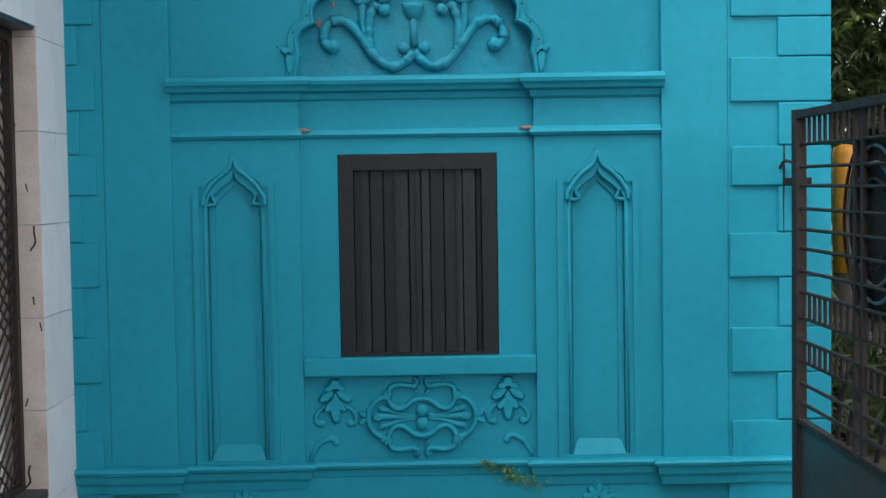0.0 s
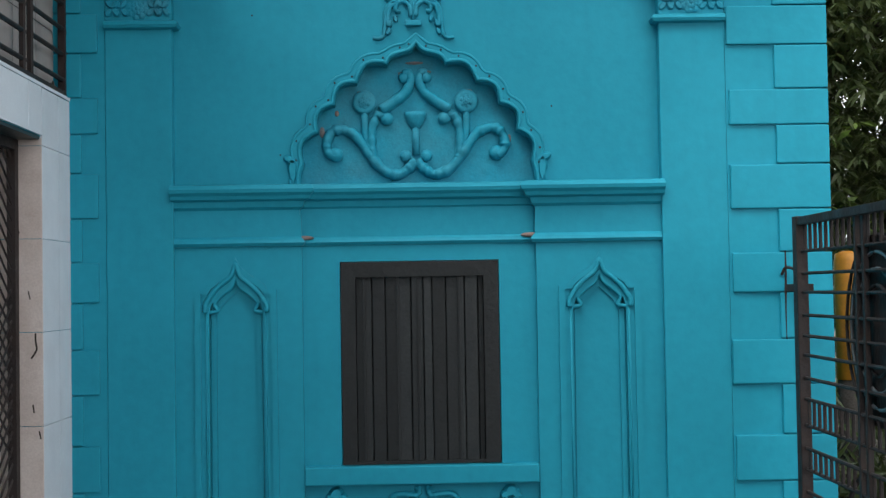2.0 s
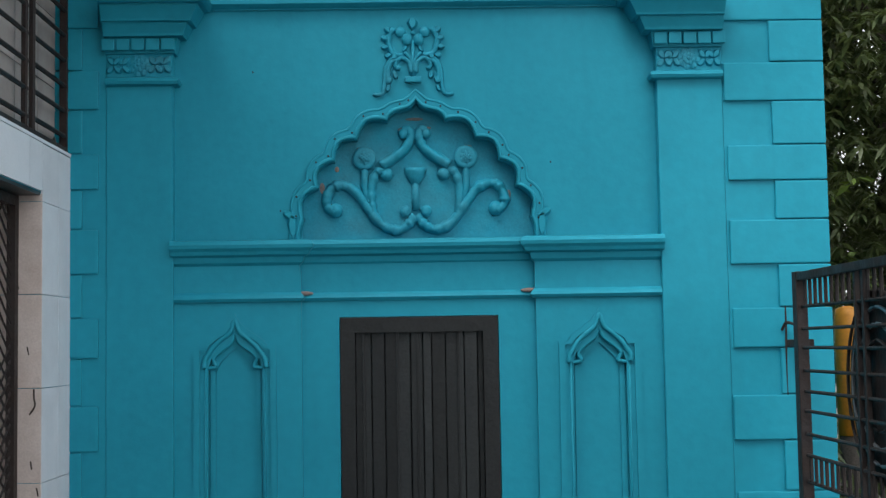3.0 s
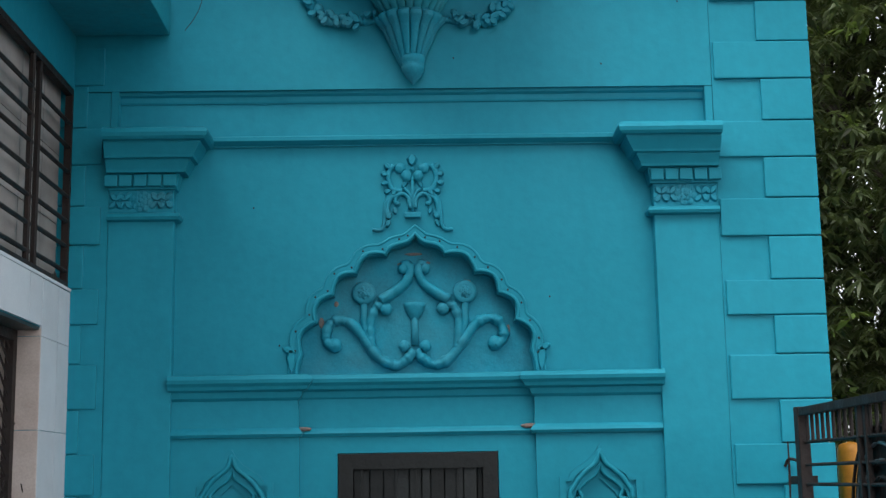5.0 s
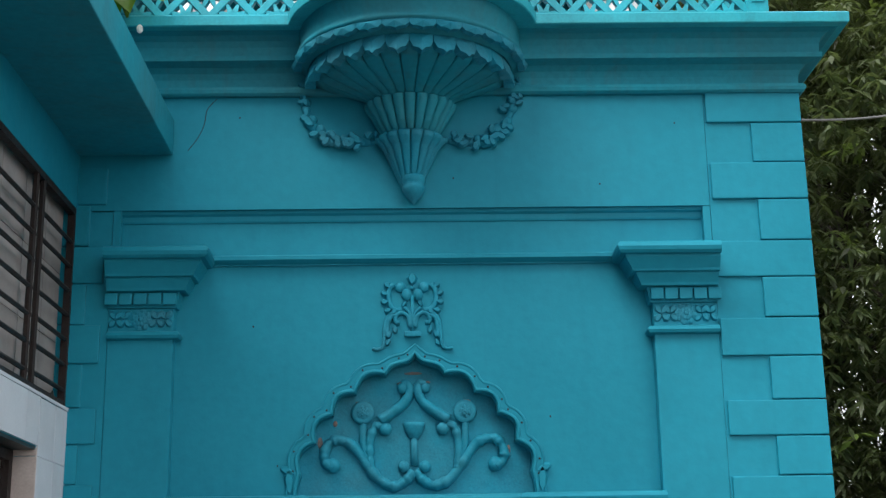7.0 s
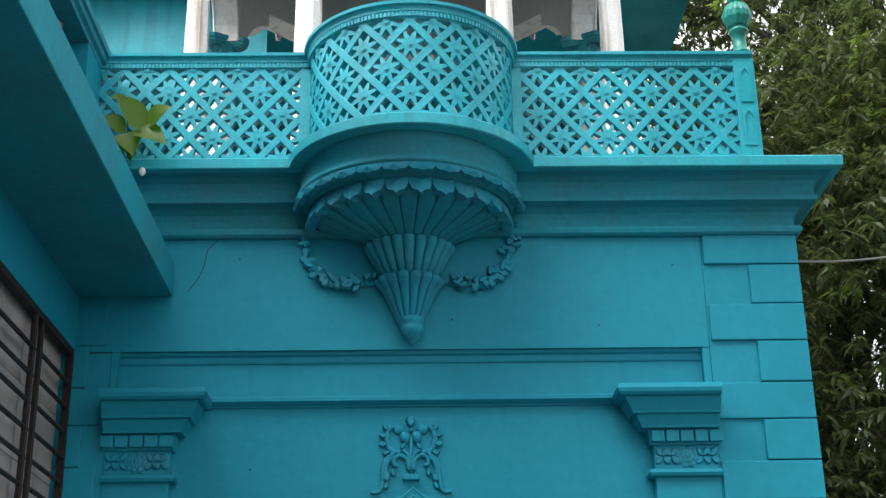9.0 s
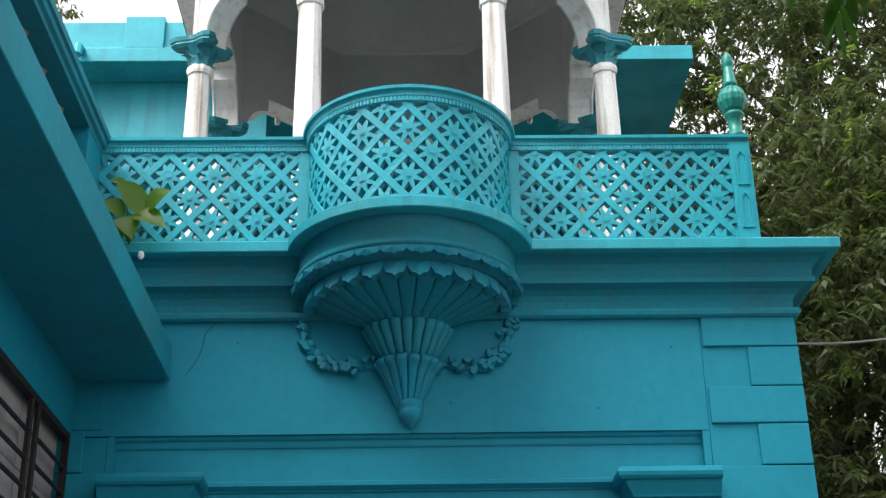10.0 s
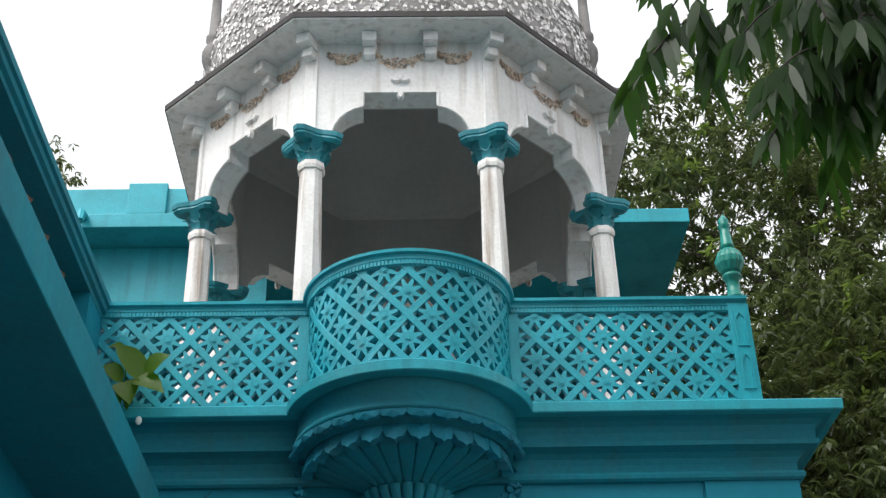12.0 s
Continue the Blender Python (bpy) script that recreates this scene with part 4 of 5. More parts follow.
part("grille_sill", box(LX - 0.20, LX + 0.008, 4.2, 6.405, 0.28, 0.455, 0.006), SHEET, grille, "dark steel sill")
for k in range(26):   # mould along the foot and edge of the barred window
    y, z = (6.955 - rnd.uniform(0, 0.02), rnd.uniform(2.93, 3.75)) if k % 3 else (rnd.uniform(6.6, 6.96), 2.93)
    part("mould_patch", ball((LX - 0.004, y, z), rnd.uniform(0.015, 0.035), squash=(0.18, 0.8, rnd.uniform(0.8, 2.0)), seg=7), MOULD, wall_left)

# barred window above the tiles
bars = thing("barred_window", "black iron window bars in front of stained grey tiles", "window", (LX - 0.05, 5.5, 2.93))
part("frame", plate(rect(4.0, 6.955, 2.925, 4.0), [rect(4.05, 6.895, 2.955, 3.965)], left_wall, 0.002, 0.04), IRON, bars)
for k in range(7):
    z = 3.01 + k * 0.1325
    part("bar", tube([(LX - 0.016, 6.32, z + 0.006), (LX - 0.016, 6.91, z + 0.006)], 0.012, sides=6), IRON, bars)
    part("bar", tube([(LX - 0.016, 4.05, z - 0.004), (LX - 0.016, 6.24, z - 0.004)], 0.012, sides=6), IRON, bars)
for y in (4.68, 4.80, 5.43, 5.55, 6.20, 6.32):
    part("upright", tube([(LX - 0.016, y, 2.95), (LX - 0.016, y, 3.97)], 0.016, sides=6), IRON, bars)
for k in range(8):
    for j in range(3):
        part("backing_tile", box(LX - 0.085, LX - 0.07, 3.95 + k * 0.38, 4.325 + k * 0.38, 2.90 + j * 0.37, 3.266 + j * 0.37, 0.002), BEIGE, bars)

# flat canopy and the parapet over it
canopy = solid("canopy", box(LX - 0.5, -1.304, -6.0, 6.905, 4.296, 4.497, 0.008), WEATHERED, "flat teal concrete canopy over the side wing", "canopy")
parapet = solid("wall_parapet", box(-2.25, -2.10, -6.0, 6.83, 4.48, 5.60), TEAL, "teal roof parapet with a broken balustrade", "parapet")
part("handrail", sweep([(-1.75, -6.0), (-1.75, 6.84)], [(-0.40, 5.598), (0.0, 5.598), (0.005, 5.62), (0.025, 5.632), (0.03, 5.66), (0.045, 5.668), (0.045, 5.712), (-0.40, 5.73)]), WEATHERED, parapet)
part("end_pier", box(-2.10, -1.752, 6.42, 6.835, 4.48, 5.597), TEAL, parapet)
for k in range(16):
    y = 6.20 - k * 0.36
    b = lathe([(0.05, 4.50), (0.05, 4.9), (0.085, 5.15), (0.08, 5.30), (0.05, 5.42), (0.06, 5.50), (0.085, 5.55), (0.085, 5.598)], (-1.93, y, 0), 10)
    for v in b.verts:
        v.co += Vector((random.uniform(-0.01, 0.01), random.uniform(-0.01, 0.01), random.uniform(-0.008, 0.0)))
    part("baluster", b, BRICK, parapet, "worn brick baluster with lost plaster")

# ---- octagonal pavilion on the roof ----
PX, PY, S = -0.035, 8.633, 1.182
pavilion = thing("pavilion", "whitewashed octagonal roof pavilion with a mosaic dome", "pavilion", (PX, PY, 5.01))
RV = S / (2 * math.sin(math.pi / 8))
APO = S / (2 * math.tan(math.pi / 8))

shaft = bmesh.new()
lathe([(0.125, 5.01), (0.125, 5.12), (0.105, 5.14), (0.102, 5.20), (0.097, 5.24), (0.090, 6.0), (0.077, 6.925), (0.09, 6.93), (0.096, 6.955), (0.089, 6.99), (0.066, 7.0)], (0, 0, 0), 8, shaft)
shaft_me = mesh_of(shaft, COLUMN)


def capital_mesh():
    bm = bmesh.new()
    lathe([(0.066, 6.985), (0.07, 7.02), (0.082, 7.06), (0.11, 7.105), (0.13, 7.135), (0.10, 7.15)], (0, 0, 0), 16, bm)
    # concave four-horned abacus
    rings = []
    for z, g in ((7.13, 0.84), (7.15, 0.97), (7.165, 0.95), (7.172, 1.0), (7.205, 1.03), (7.21, 0.96)):
        ring = []
        for k in range(32):
            a = 2 * math.pi * k / 32
            horn = abs(math.cos(2 * a)) ** 3
            ring.append(bm.verts.new((g * (0.128 + 0.095 * horn) * math.cos(a), g * (0.128 + 0.095 * horn) * math.sin(a), z - 0.022 * horn)))
        rings.append(ring)
    for r, s in zip(rings, rings[1:]):
        for k in range(32):
            bm.faces.new((r[k], r[(k + 1) % 32], s[(k + 1) % 32], s[k]))
    bm.faces.new(rings[0][::-1])
    bm.faces.new(rings[-1])
    return mesh_of(bm, CAPITAL)


CAPITAL = material("deep_turquoise_gloss", (0.015, 0.22, 0.27), 0.4, (0.02, 0.12, 0.15), 0.4, 0.1, 0.15)
cap_me = capital_mesh()
acan = bmesh.new()
for dz, ln, out in ((6.995, 0.08, 0.072), (7.05, 0.08, 0.086)):
    rows = []
    for v in range(5):
        t = v / 4
        w = 0.032 * (1 - t ** 2 * 0.8)
        o = out + 0.045 * t ** 2 + (0.012 if v == 4 else 0)
        z = dz + ln * t - (0.02 if v == 4 else 0)
        rows.append([acan.verts.new((o - 0.012, -w, z)), acan.verts.new((o + 0.008, 0, z)), acan.verts.new((o - 0.012, w, z))])
    for a, b in zip(rows, rows[1:]):
        for j in range(2):
            acan.faces.new((a[j], a[j + 1], b[j + 1], b[j]))
acan_me = mesh_of(acan, CAPITAL)

half = S / 2
HOLE = [(0.475, 7.16), (0.47, 7.21), (0.45, 7.28), (0.415, 7.34), (0.37, 7.385), (0.315, 7.42), (0.255, 7.438), (0.255, 7.555)]
outer_loop = [(half + 0.01, 7.16), (half + 0.01, 7.985), (-half - 0.01, 7.985), (-half - 0.01, 7.16)] + [(-x, z) for x, z in HOLE] + [(x, z) for x, z in reversed(HOLE)]


def side_place(u, v, d):
    return (u, -APO + d, v)


span_me = mesh_of(plate(outer_loop, [], side_place, -0.055, 0.12), WHITE)
# thin added inner face, greyer than the outside to stand for interior shade
lining_me = mesh_of(plate(outer_loop, [], side_place, 0.121, 0.132), DOME_SHADE)
lip = bmesh.new()
line = [(-x, z) for x, z in HOLE] + [(x, z) for x, z in reversed(HOLE)]
for a, b in zip(line, line[1:]):
    tube([side_place(a[0], a[1], -0.058), side_place(b[0], b[1], -0.058)], 0.013, lip, 6)
lip_me = mesh_of(lip, WHITE)
drop_me = mesh_of(leaf_relief((0, 7.585), 0.10, 0.055, 3.14, -APO - 0.055, 0.03), WHITE)
tuft_mes = [mesh_of(leaf_relief((0, 7.645), 0.07, 0.05, ang, -APO - 0.055, 0.03), WHITE) for ang in (1.3, -1.3, 0.0)]


def swag_mesh(width, depth, thick, seed):
    """A hanging garland of mirror chips set in plaster."""
    rnd = random.Random(seed)
    bm = bmesh.new()
    for k in range(120):
        u = rnd.uniform(-1, 1)
        sag = depth * (1 - u * u)
        th = thick * (0.35 + 0.65 * (1 - u * u))
        v = -sag + rnd.uniform(-0.5, 0.5) * th * 2
        r = rnd.uniform(0.008, 0.016)
        a0 = rnd.uniform(0, 6.28)
        vs = [bm.verts.new((u * width + r * math.cos(a0 + q * 1.57 + rnd.uniform(-0.3, 0.3)), -APO - 0.058 - rnd.uniform(0, 0.006), v + r * math.sin(a0 + q * 1.57))) for q in range(4)]
        bm.faces.new(vs)
    return mesh_of(bm, GOLD)


swag_big, swag_small = swag_mesh(0.20, 0.10, 0.05, 3), swag_mesh(0.12, 0.05, 0.045, 5)
bracket = bmesh.new()
box(-0.05, 0.05, -APO - 0.20, -APO - 0.05, 7.90, 7.982, 0.006, bracket)
box(-0.04, 0.04, -APO - 0.13, -APO - 0.05, 7.83, 7.90, 0.01, bracket)
bracket_me = mesh_of(bracket, WHITE)
corner_me = mesh_of(box(-0.05, 0.05, -RV - 0.06, -RV + 0.05, 7.19, 7.985, 0.006), WHITE)
for k in range(8):
    turn = Matrix.Translation((PX, PY, 0)) @ Matrix.Rotation(k * math.pi / 4, 4, "Z")
    vert = Matrix.Translation((PX, PY, 0)) @ Matrix.Rotation((k + 0.5) * math.pi / 4, 4, "Z")

    def put(name, me, m, parent=pavilion, label=""):
        o = part(name, me, None, parent, label)
        o.matrix_basis = m
        return o
    at_column = vert @ Matrix.Translation((0, -RV, 0))
    column = put("column", shaft_me, at_column, label="weathered white octagonal column")
    cap = put("capital", cap_me, Matrix.Identity(4), column, "deep turquoise leafy capital")
    for q in range(8):
        o = part("capital_leaf", acan_me, None, column)
        o.matrix_basis = Matrix.Rotation(q * math.pi / 4 + 0.39, 4, "Z")
    arch_panel = put("arch_panel", span_me, turn, label="whitewashed stepped arch panel")
    put("inner_lining", lining_me, Matrix.Identity(4), arch_panel, "stained inner plaster face with shade put into its grey")
    put("arch_edge", lip_me, Matrix.Identity(4), arch_panel)
    put("pendant", drop_me, Matrix.Identity(4), arch_panel)
    for me in tuft_mes:
        put("tuft_leaf", me, Matrix.Identity(4), arch_panel)
    put("swag", swag_big, Matrix.Translation((0, 0, 7.90)), arch_panel, "garland of gilded mirror chips")
    for u in (-0.38, 0.38):
        put("swag", swag_small, Matrix.Translation((u, 0, 7.89)), arch_panel, "garland of gilded mirror chips")
    for u in (-0.21, 0.21):
        put("bracket", bracket_me, turn @ Matrix.Translation((u, 0, 0)))
    put("corner_bracket", bracket_me, vert @ Matrix.Translation((0, -(RV - APO), 0)))
    put("corner_strip", corner_me, vert)

octo = [(PX + RV * 1.22 * math.sin((k + 0.5) * math.pi / 4), PY - RV * 1.22 * math.cos((k + 0.5) * math.pi / 4)) for k in range(8)]
part("eave", sweep(octo, [(-0.36, 7.984), (-0.01, 7.984), (0.0, 7.99), (0.004, 8.02), (-0.02, 8.04), (-0.36, 8.20)], True), WHITE, pavilion, "sloping octagonal eave slab")
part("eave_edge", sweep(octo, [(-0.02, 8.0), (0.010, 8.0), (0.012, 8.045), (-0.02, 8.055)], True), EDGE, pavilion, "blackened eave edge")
# dome underside and drum carry their dimness in the grey base colour
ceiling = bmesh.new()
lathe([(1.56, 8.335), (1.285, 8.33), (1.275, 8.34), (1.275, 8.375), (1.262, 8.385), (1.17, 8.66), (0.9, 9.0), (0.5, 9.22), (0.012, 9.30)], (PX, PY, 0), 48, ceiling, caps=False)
part("inner_dome", ceiling, DOME_SHADE, pavilion, "stained underside of the dome with shade put into its grey", True)
part("inner_ring", sweep([(PX + (RV - 0.075) * math.sin((k + 0.5) * math.pi / 4), PY - (RV - 0.075) * math.cos((k + 0.5) * math.pi / 4)) for k in range(8)], [(-0.055, 7.975), (0.03, 7.975), (0.03, 8.345), (-0.055, 8.345)], True), DOME_SHADE, pavilion, "stained drum wall with shade put into its grey")
for x, z, w, h in ((-0.54, 8.20, 0.05, 0.13), (-0.50, 8.12, 0.025, 0.09), (0.40, 8.22, 0.035, 0.12), (0.47, 8.15, 0.018, 0.15), (-0.02, 8.24, 0.03, 0.025), (0.30, 8.315, 0.15, 0.008), (-0.25, 8.32, 0.3, 0.006)):
    part("damp_stain", ball((PX + x, PY + APO - 0.093, z), 1.0, squash=(w, 0.004, h), seg=9), MOULD, pavilion, "black damp stain")
part("drum", lathe([(1.57, 8.06), (1.565, 8.15), (1.56, 8.20), (1.55, 8.26)], (PX, PY, 0), 48, caps=False), MORTAR, pavilion)
dome = part("dome", lathe([(1.6 * math.cos(a), 8.5 + 1.6 * math.sin(a)) for a in [radians(d) for d in range(-11, 90, 5)]], (PX, PY, 0), 56, caps=False), MORTAR, pavilion, "dome crusted with broken white china", True)
chips = bmesh.new()
rnd = random.Random(11)
for k in range(12000):
    a, e = rnd.uniform(math.pi * 0.98, math.pi * 2.02), math.asin(rnd.uniform(-0.28, 0.95))
    o = Vector((math.cos(a) * math.cos(e), math.sin(a) * math.cos(e), math.sin(e)))
    c = Vector((PX, PY, 8.5)) + o * (1.602 + rnd.uniform(0, 0.007))
    tx = Vector((-math.sin(a), math.cos(a), 0))
    tz = o.cross(tx)
    r, a0 = rnd.uniform(0.010, 0.026), rnd.uniform(0, 6.28)
    tilt = o * rnd.uniform(-0.3, 0.3)
    vs = []
    for q in range(rnd.choice((3, 4, 4, 5))):
        w = a0 + q * 1.45 + rnd.uniform(-0.25, 0.25)
        vs.append(chips.verts.new(c + (tx + tilt) * (r * math.cos(w)) + tz * (r * math.sin(w))))
    chips.faces.new(vs)
part("china_chips", chips, CHINA, dome, "chips of broken white china", kind="stuff")
eave_chips = bmesh.new()
for k in range(1500):
    a = rnd.uniform(0, 8)
    i, f = int(a), a - int(a)
    p = Vector(octo[i]).lerp(Vector(octo[(i + 1) % 8]), f)
    t = rnd.uniform(0.0, 0.2)
    c = p.lerp(Vector((PX, PY)), t)
    r, a0 = rnd.uniform(0.010, 0.022), rnd.uniform(0, 6.28)
    vs = [eave_chips.verts.new((c.x + r * math.cos(a0 + q * 1.57), c.y + r * math.sin(a0 + q * 1.57), 8.062 + t * 0.5 + rnd.uniform(0, 0.01))) for q in range(4)]
    eave_chips.faces.new(vs)
part("eave_chips", eave_chips, CHINA, dome, kind="stuff")
for k in (1, 2, 5, 6):
    a = (k + 0.5) * math.pi / 4
    px, py = PX + RV * 1.02 * math.sin(a), PY - RV * 1.02 * math.cos(a)
    m = part("turret", lathe([(0.06, 8.05), (0.06, 8.38), (0.04, 8.46), (0.06, 8.50), (0.08, 8.56), (0.085, 8.63), (0.065, 8.69), (0.042, 8.73), (0.062, 8.76), (0.062, 8.80), (0.045, 8.83), (0.036, 9.25), (0.055, 9.28), (0.055, 9.32), (0.04, 9.36), (0.055, 9.45), (0.025, 9.6), (0.0, 9.75)], (px, py, 0), 14), MORTAR, pavilion, "slim weathered corner turret", True)

# ---- rear storey with a deep ledge ----
rear = thing("rear_block", "teal upper storey with a deep projecting ledge and parapet", "building", (0, 11.5, 5.0))
# left lintel gets the brighter turquoise in place of frontal light under the ledge
part("lintel", box(-7.0, -1.3, 10.66, 11.0, 7.55, 8.51), TURQUOISE, rear)
part("lintel", box(-1.3, 2.22, 11.72, 11.9, 8.05, 8.57), TEAL, rear)
part("back_wall", box(-7.0, 2.22, 13.3, 13.5, 5.0, 8.57), WEATHERED, rear)
part("end_wall", box(2.10, 2.22, 11.9, 13.4, 5.0, 8.57), TEAL, rear)
part("roof_slab", box(-7.0, 2.22, 11.99, 13.5, 8.52, 8.66), TURQUOISE, rear)
for x, y in ((-6.0, 11.08), (-4.6, 11.08), (-3.2, 11.08), (-1.75, 11.08), (0.4, 11.8), (2.14, 11.8)):
    part("post", lathe([(0.10, 5.0), (0.10, 5.2), (0.075, 5.24), (0.07, 7.8), (0.11, 7.9), (0.12, 8.05)], (x, y, 0), 12), WHITE, rear, "white verandah post", True)
part("ledge", box(-7.0, 2.61, 10.3, 12.0, 8.515, 8.665, 0.01), TURQUOISE, rear, "faded turquoise ledge")
low = part("parapet", box(-7.0, -1.2, 10.34, 10.5, 8.66, 8.965, 0.01), TURQUOISE, rear)
part("raised_block", box(-2.58, -2.22, 10.30, 10.52, 8.66, 9.0, 0.008), TURQUOISE, rear)
part("spout", tube([(-2.95, 10.3, 8.62), (-2.95, 10.18, 8.60), (-2.95, 10.16, 8.50)], 0.04), TURQUOISE, rear)

# ---- gate ----
gate = thing("iron_gate", "open dark iron gate leaf with concentric ring ornament", "gate", (1.89, 5.3, 0.05))
GX, G0, G1 = 1.89, 6.62, 3.6
part("stile", box(GX - 0.028, GX + 0.028, 6.545, G0, 0.05, 2.235, 0.004), IRON, gate)
part("stile", box(GX - 0.028, GX + 0.028, G1, G1 + 0.07, 0.05, 2.235, 0.004), IRON, gate)
part("top_rail", box(GX - 0.025, GX + 0.025, G1, 6.55, 2.19, 2.23, 0.004), IRON, gate)
part("kick_sheet", box(GX - 0.006, GX + 0.006, G1, 6.55, 0.08, 0.687), SHEET, gate, "plain sheet steel lower panel")
part("sheet_rail", box(GX - 0.02, GX + 0.02, G1, 6.55, 0.68, 0.705, 0.003), IRON, gate)
for z in (2.061, 1.952, 1.859, 1.747, 1.646, 1.551, 1.438, 1.336, 1.207, 1.094, 0.992, 0.881, 0.784):
    part("cross_bar", tube([(GX, G1 + 0.03, z), (GX, 6.58, z)], 0.009, sides=6), IRON, gate)
for a, b in ((2.061, 2.20), (1.207, 1.336), (0.992, 1.094)):
    y = 6.49
    while y > G1 + 0.1:
        part("picket", tube([(GX, y, a), (GX, y, b)], 0.009, sides=6), IRON, gate)
        y -= 0.083
for y in (5.72, 5.62, 4.6):
    part("upright", box(GX - 0.012, GX + 0.012, y - 0.014, y + 0.014, 0.69, 2.2, 0.002), IRON, gate)
for k, r in enumerate((0.40, 0.33, 0.26, 0.19)):
    ring = [(GX + 0.012, 5.52 + r * math.cos(a), 1.70 + r * math.sin(a)) for a in [2 * math.pi * q / 40 for q in range(41)]]
    part("ring", tube(ring, 0.008, sides=6), STEEL if k in (1, 2) else IRON, gate, "grey steel ring" if k in (1, 2) else "")
part("ring_plate", lathe([(0.0, -0.004), (0.41, -0.004), (0.41, 0.004), (0.0, 0.004)], (0, 0, 0), 40), IRON, gate, "dark round backing plate").matrix_basis = Matrix.Translation((GX + 0.03, 5.52, 1.70)) @ Matrix.Rotation(math.pi / 2, 4, "Y")
for pts in (((6.02, 0.70), (5.96, 0.90), (5.83, 1.03), (5.70, 1.07)), ((5.86, 0.70), (5.82, 0.84), (5.72, 0.93), (5.62, 0.96)), ((5.50, 0.70), (5.40, 0.86), (5.26, 0.95))):
    part("scroll_bar", tube(spline([(GX + 0.012, y, z) for y, z in pts], 6), 0.012, sides=6), IRON, gate)
hinge = thing("gate_fastening", "rusty chain and hook fastening on the corner", "hinge", (1.86, 6.87, 1.95))
part("hook", tube(spline([(1.885, QUOIN - 0.004, 1.95), (1.90, QUOIN - 0.03, 1.985), (1.925, 6.82, 1.975), (1.93, 6.76, 1.94), (1.92, 6.74, 1.89)]), 0.008, sides=6), IRON, hinge)
part("bracket", box(1.90, 1.96, 6.60, 6.88, 1.86, 1.90, 0.004), IRON, hinge)
part("rust_run", tube(spline([(1.903, QUOIN + 0.001, 2.26), (1.908, QUOIN + 0.001, 2.0), (1.904, QUOIN + 0.001, 1.75), (1.909, QUOIN + 0.001, 1.45)]), 0.006, flat=0.4, taper=lambda u: 1.1 - 0.9 * abs(2 * u - 1)), IRON, hinge)
marker = thing("painted_post", "orange painted post with a bare dark foot behind the gate", "post", (3.03, 9.4, 0))
part("foot", lathe([(0.085, 0), (0.09, 0.5), (0.08, 1.24)], (3.03, 9.4, 0), 16), BARK, marker, "bare dark wooden foot", True)
part("painted_top", lathe([(0.088, 1.22), (0.092, 2.06), (0.08, 2.11), (0.02, 2.13)], (3.03, 9.4, 0), 18), ORANGE, marker, "orange paint", True)

# ---- cable ----
cable = [Vector((2.17, 6.98, 4.50)).lerp(Vector((5.2, 10.5, 6.25)), k / 20) - Vector((0, 0, 0.5 * (k / 20) * (1 - k / 20))) for k in range(21)]
tagged(new("cable", mesh_of(tube(cable, 0.008, sides=6), CABLE)), "thin grey cable strung from the wall corner", "cable")


# ---- far side of the yard, behind the eye: unseen wall added against low skylight ----
solid("wall_yard", box(-9.0, 9.0, -6.9, -6.5, -0.1, 1.9), BEIGE, "unseen plain wall added across the yard to cut low skylight", "wall")


# ---- planting ----
def leaf_cloud(centres, per, length, width, spread, droop, seed):
    """Many folded leaves round the given twig ends."""
    rng = np.random.default_rng(seed)
    n = len(centres) * per
    c = np.repeat(np.asarray(centres), per, 0) + rng.normal(0, 1, (n, 3)) * np.asarray(spread)
    d = rng.normal(0, 1, (n, 3))
    d[:, 2] -= droop
    d /= np.linalg.norm(d, axis=1)[:, None]
    s = np.cross(d, rng.normal(0, 1, (n, 3)))
    s /= np.linalg.norm(s, axis=1)[:, None]
    nrm = np.cross(d, s)
    ln = length * rng.uniform(0.6, 1.25, n)[:, None]
    w = width * rng.uniform(0.7, 1.2, n)[:, None]
    v = np.stack([c, c + d * ln * 0.45 + s * w + nrm * w * 0.4, c + d * ln, c + d * ln * 0.45 - s * w + nrm * w * 0.4], 1).reshape(-1, 3)
    base = np.arange(n) * 4
    f = np.concatenate([np.stack([base, base + 1, base + 2], 1), np.stack([base, base + 2, base + 3], 1)])
    me = bpy.data.meshes.new("mesh")
    me.from_pydata(v.tolist(), [], f.tolist())
    return me


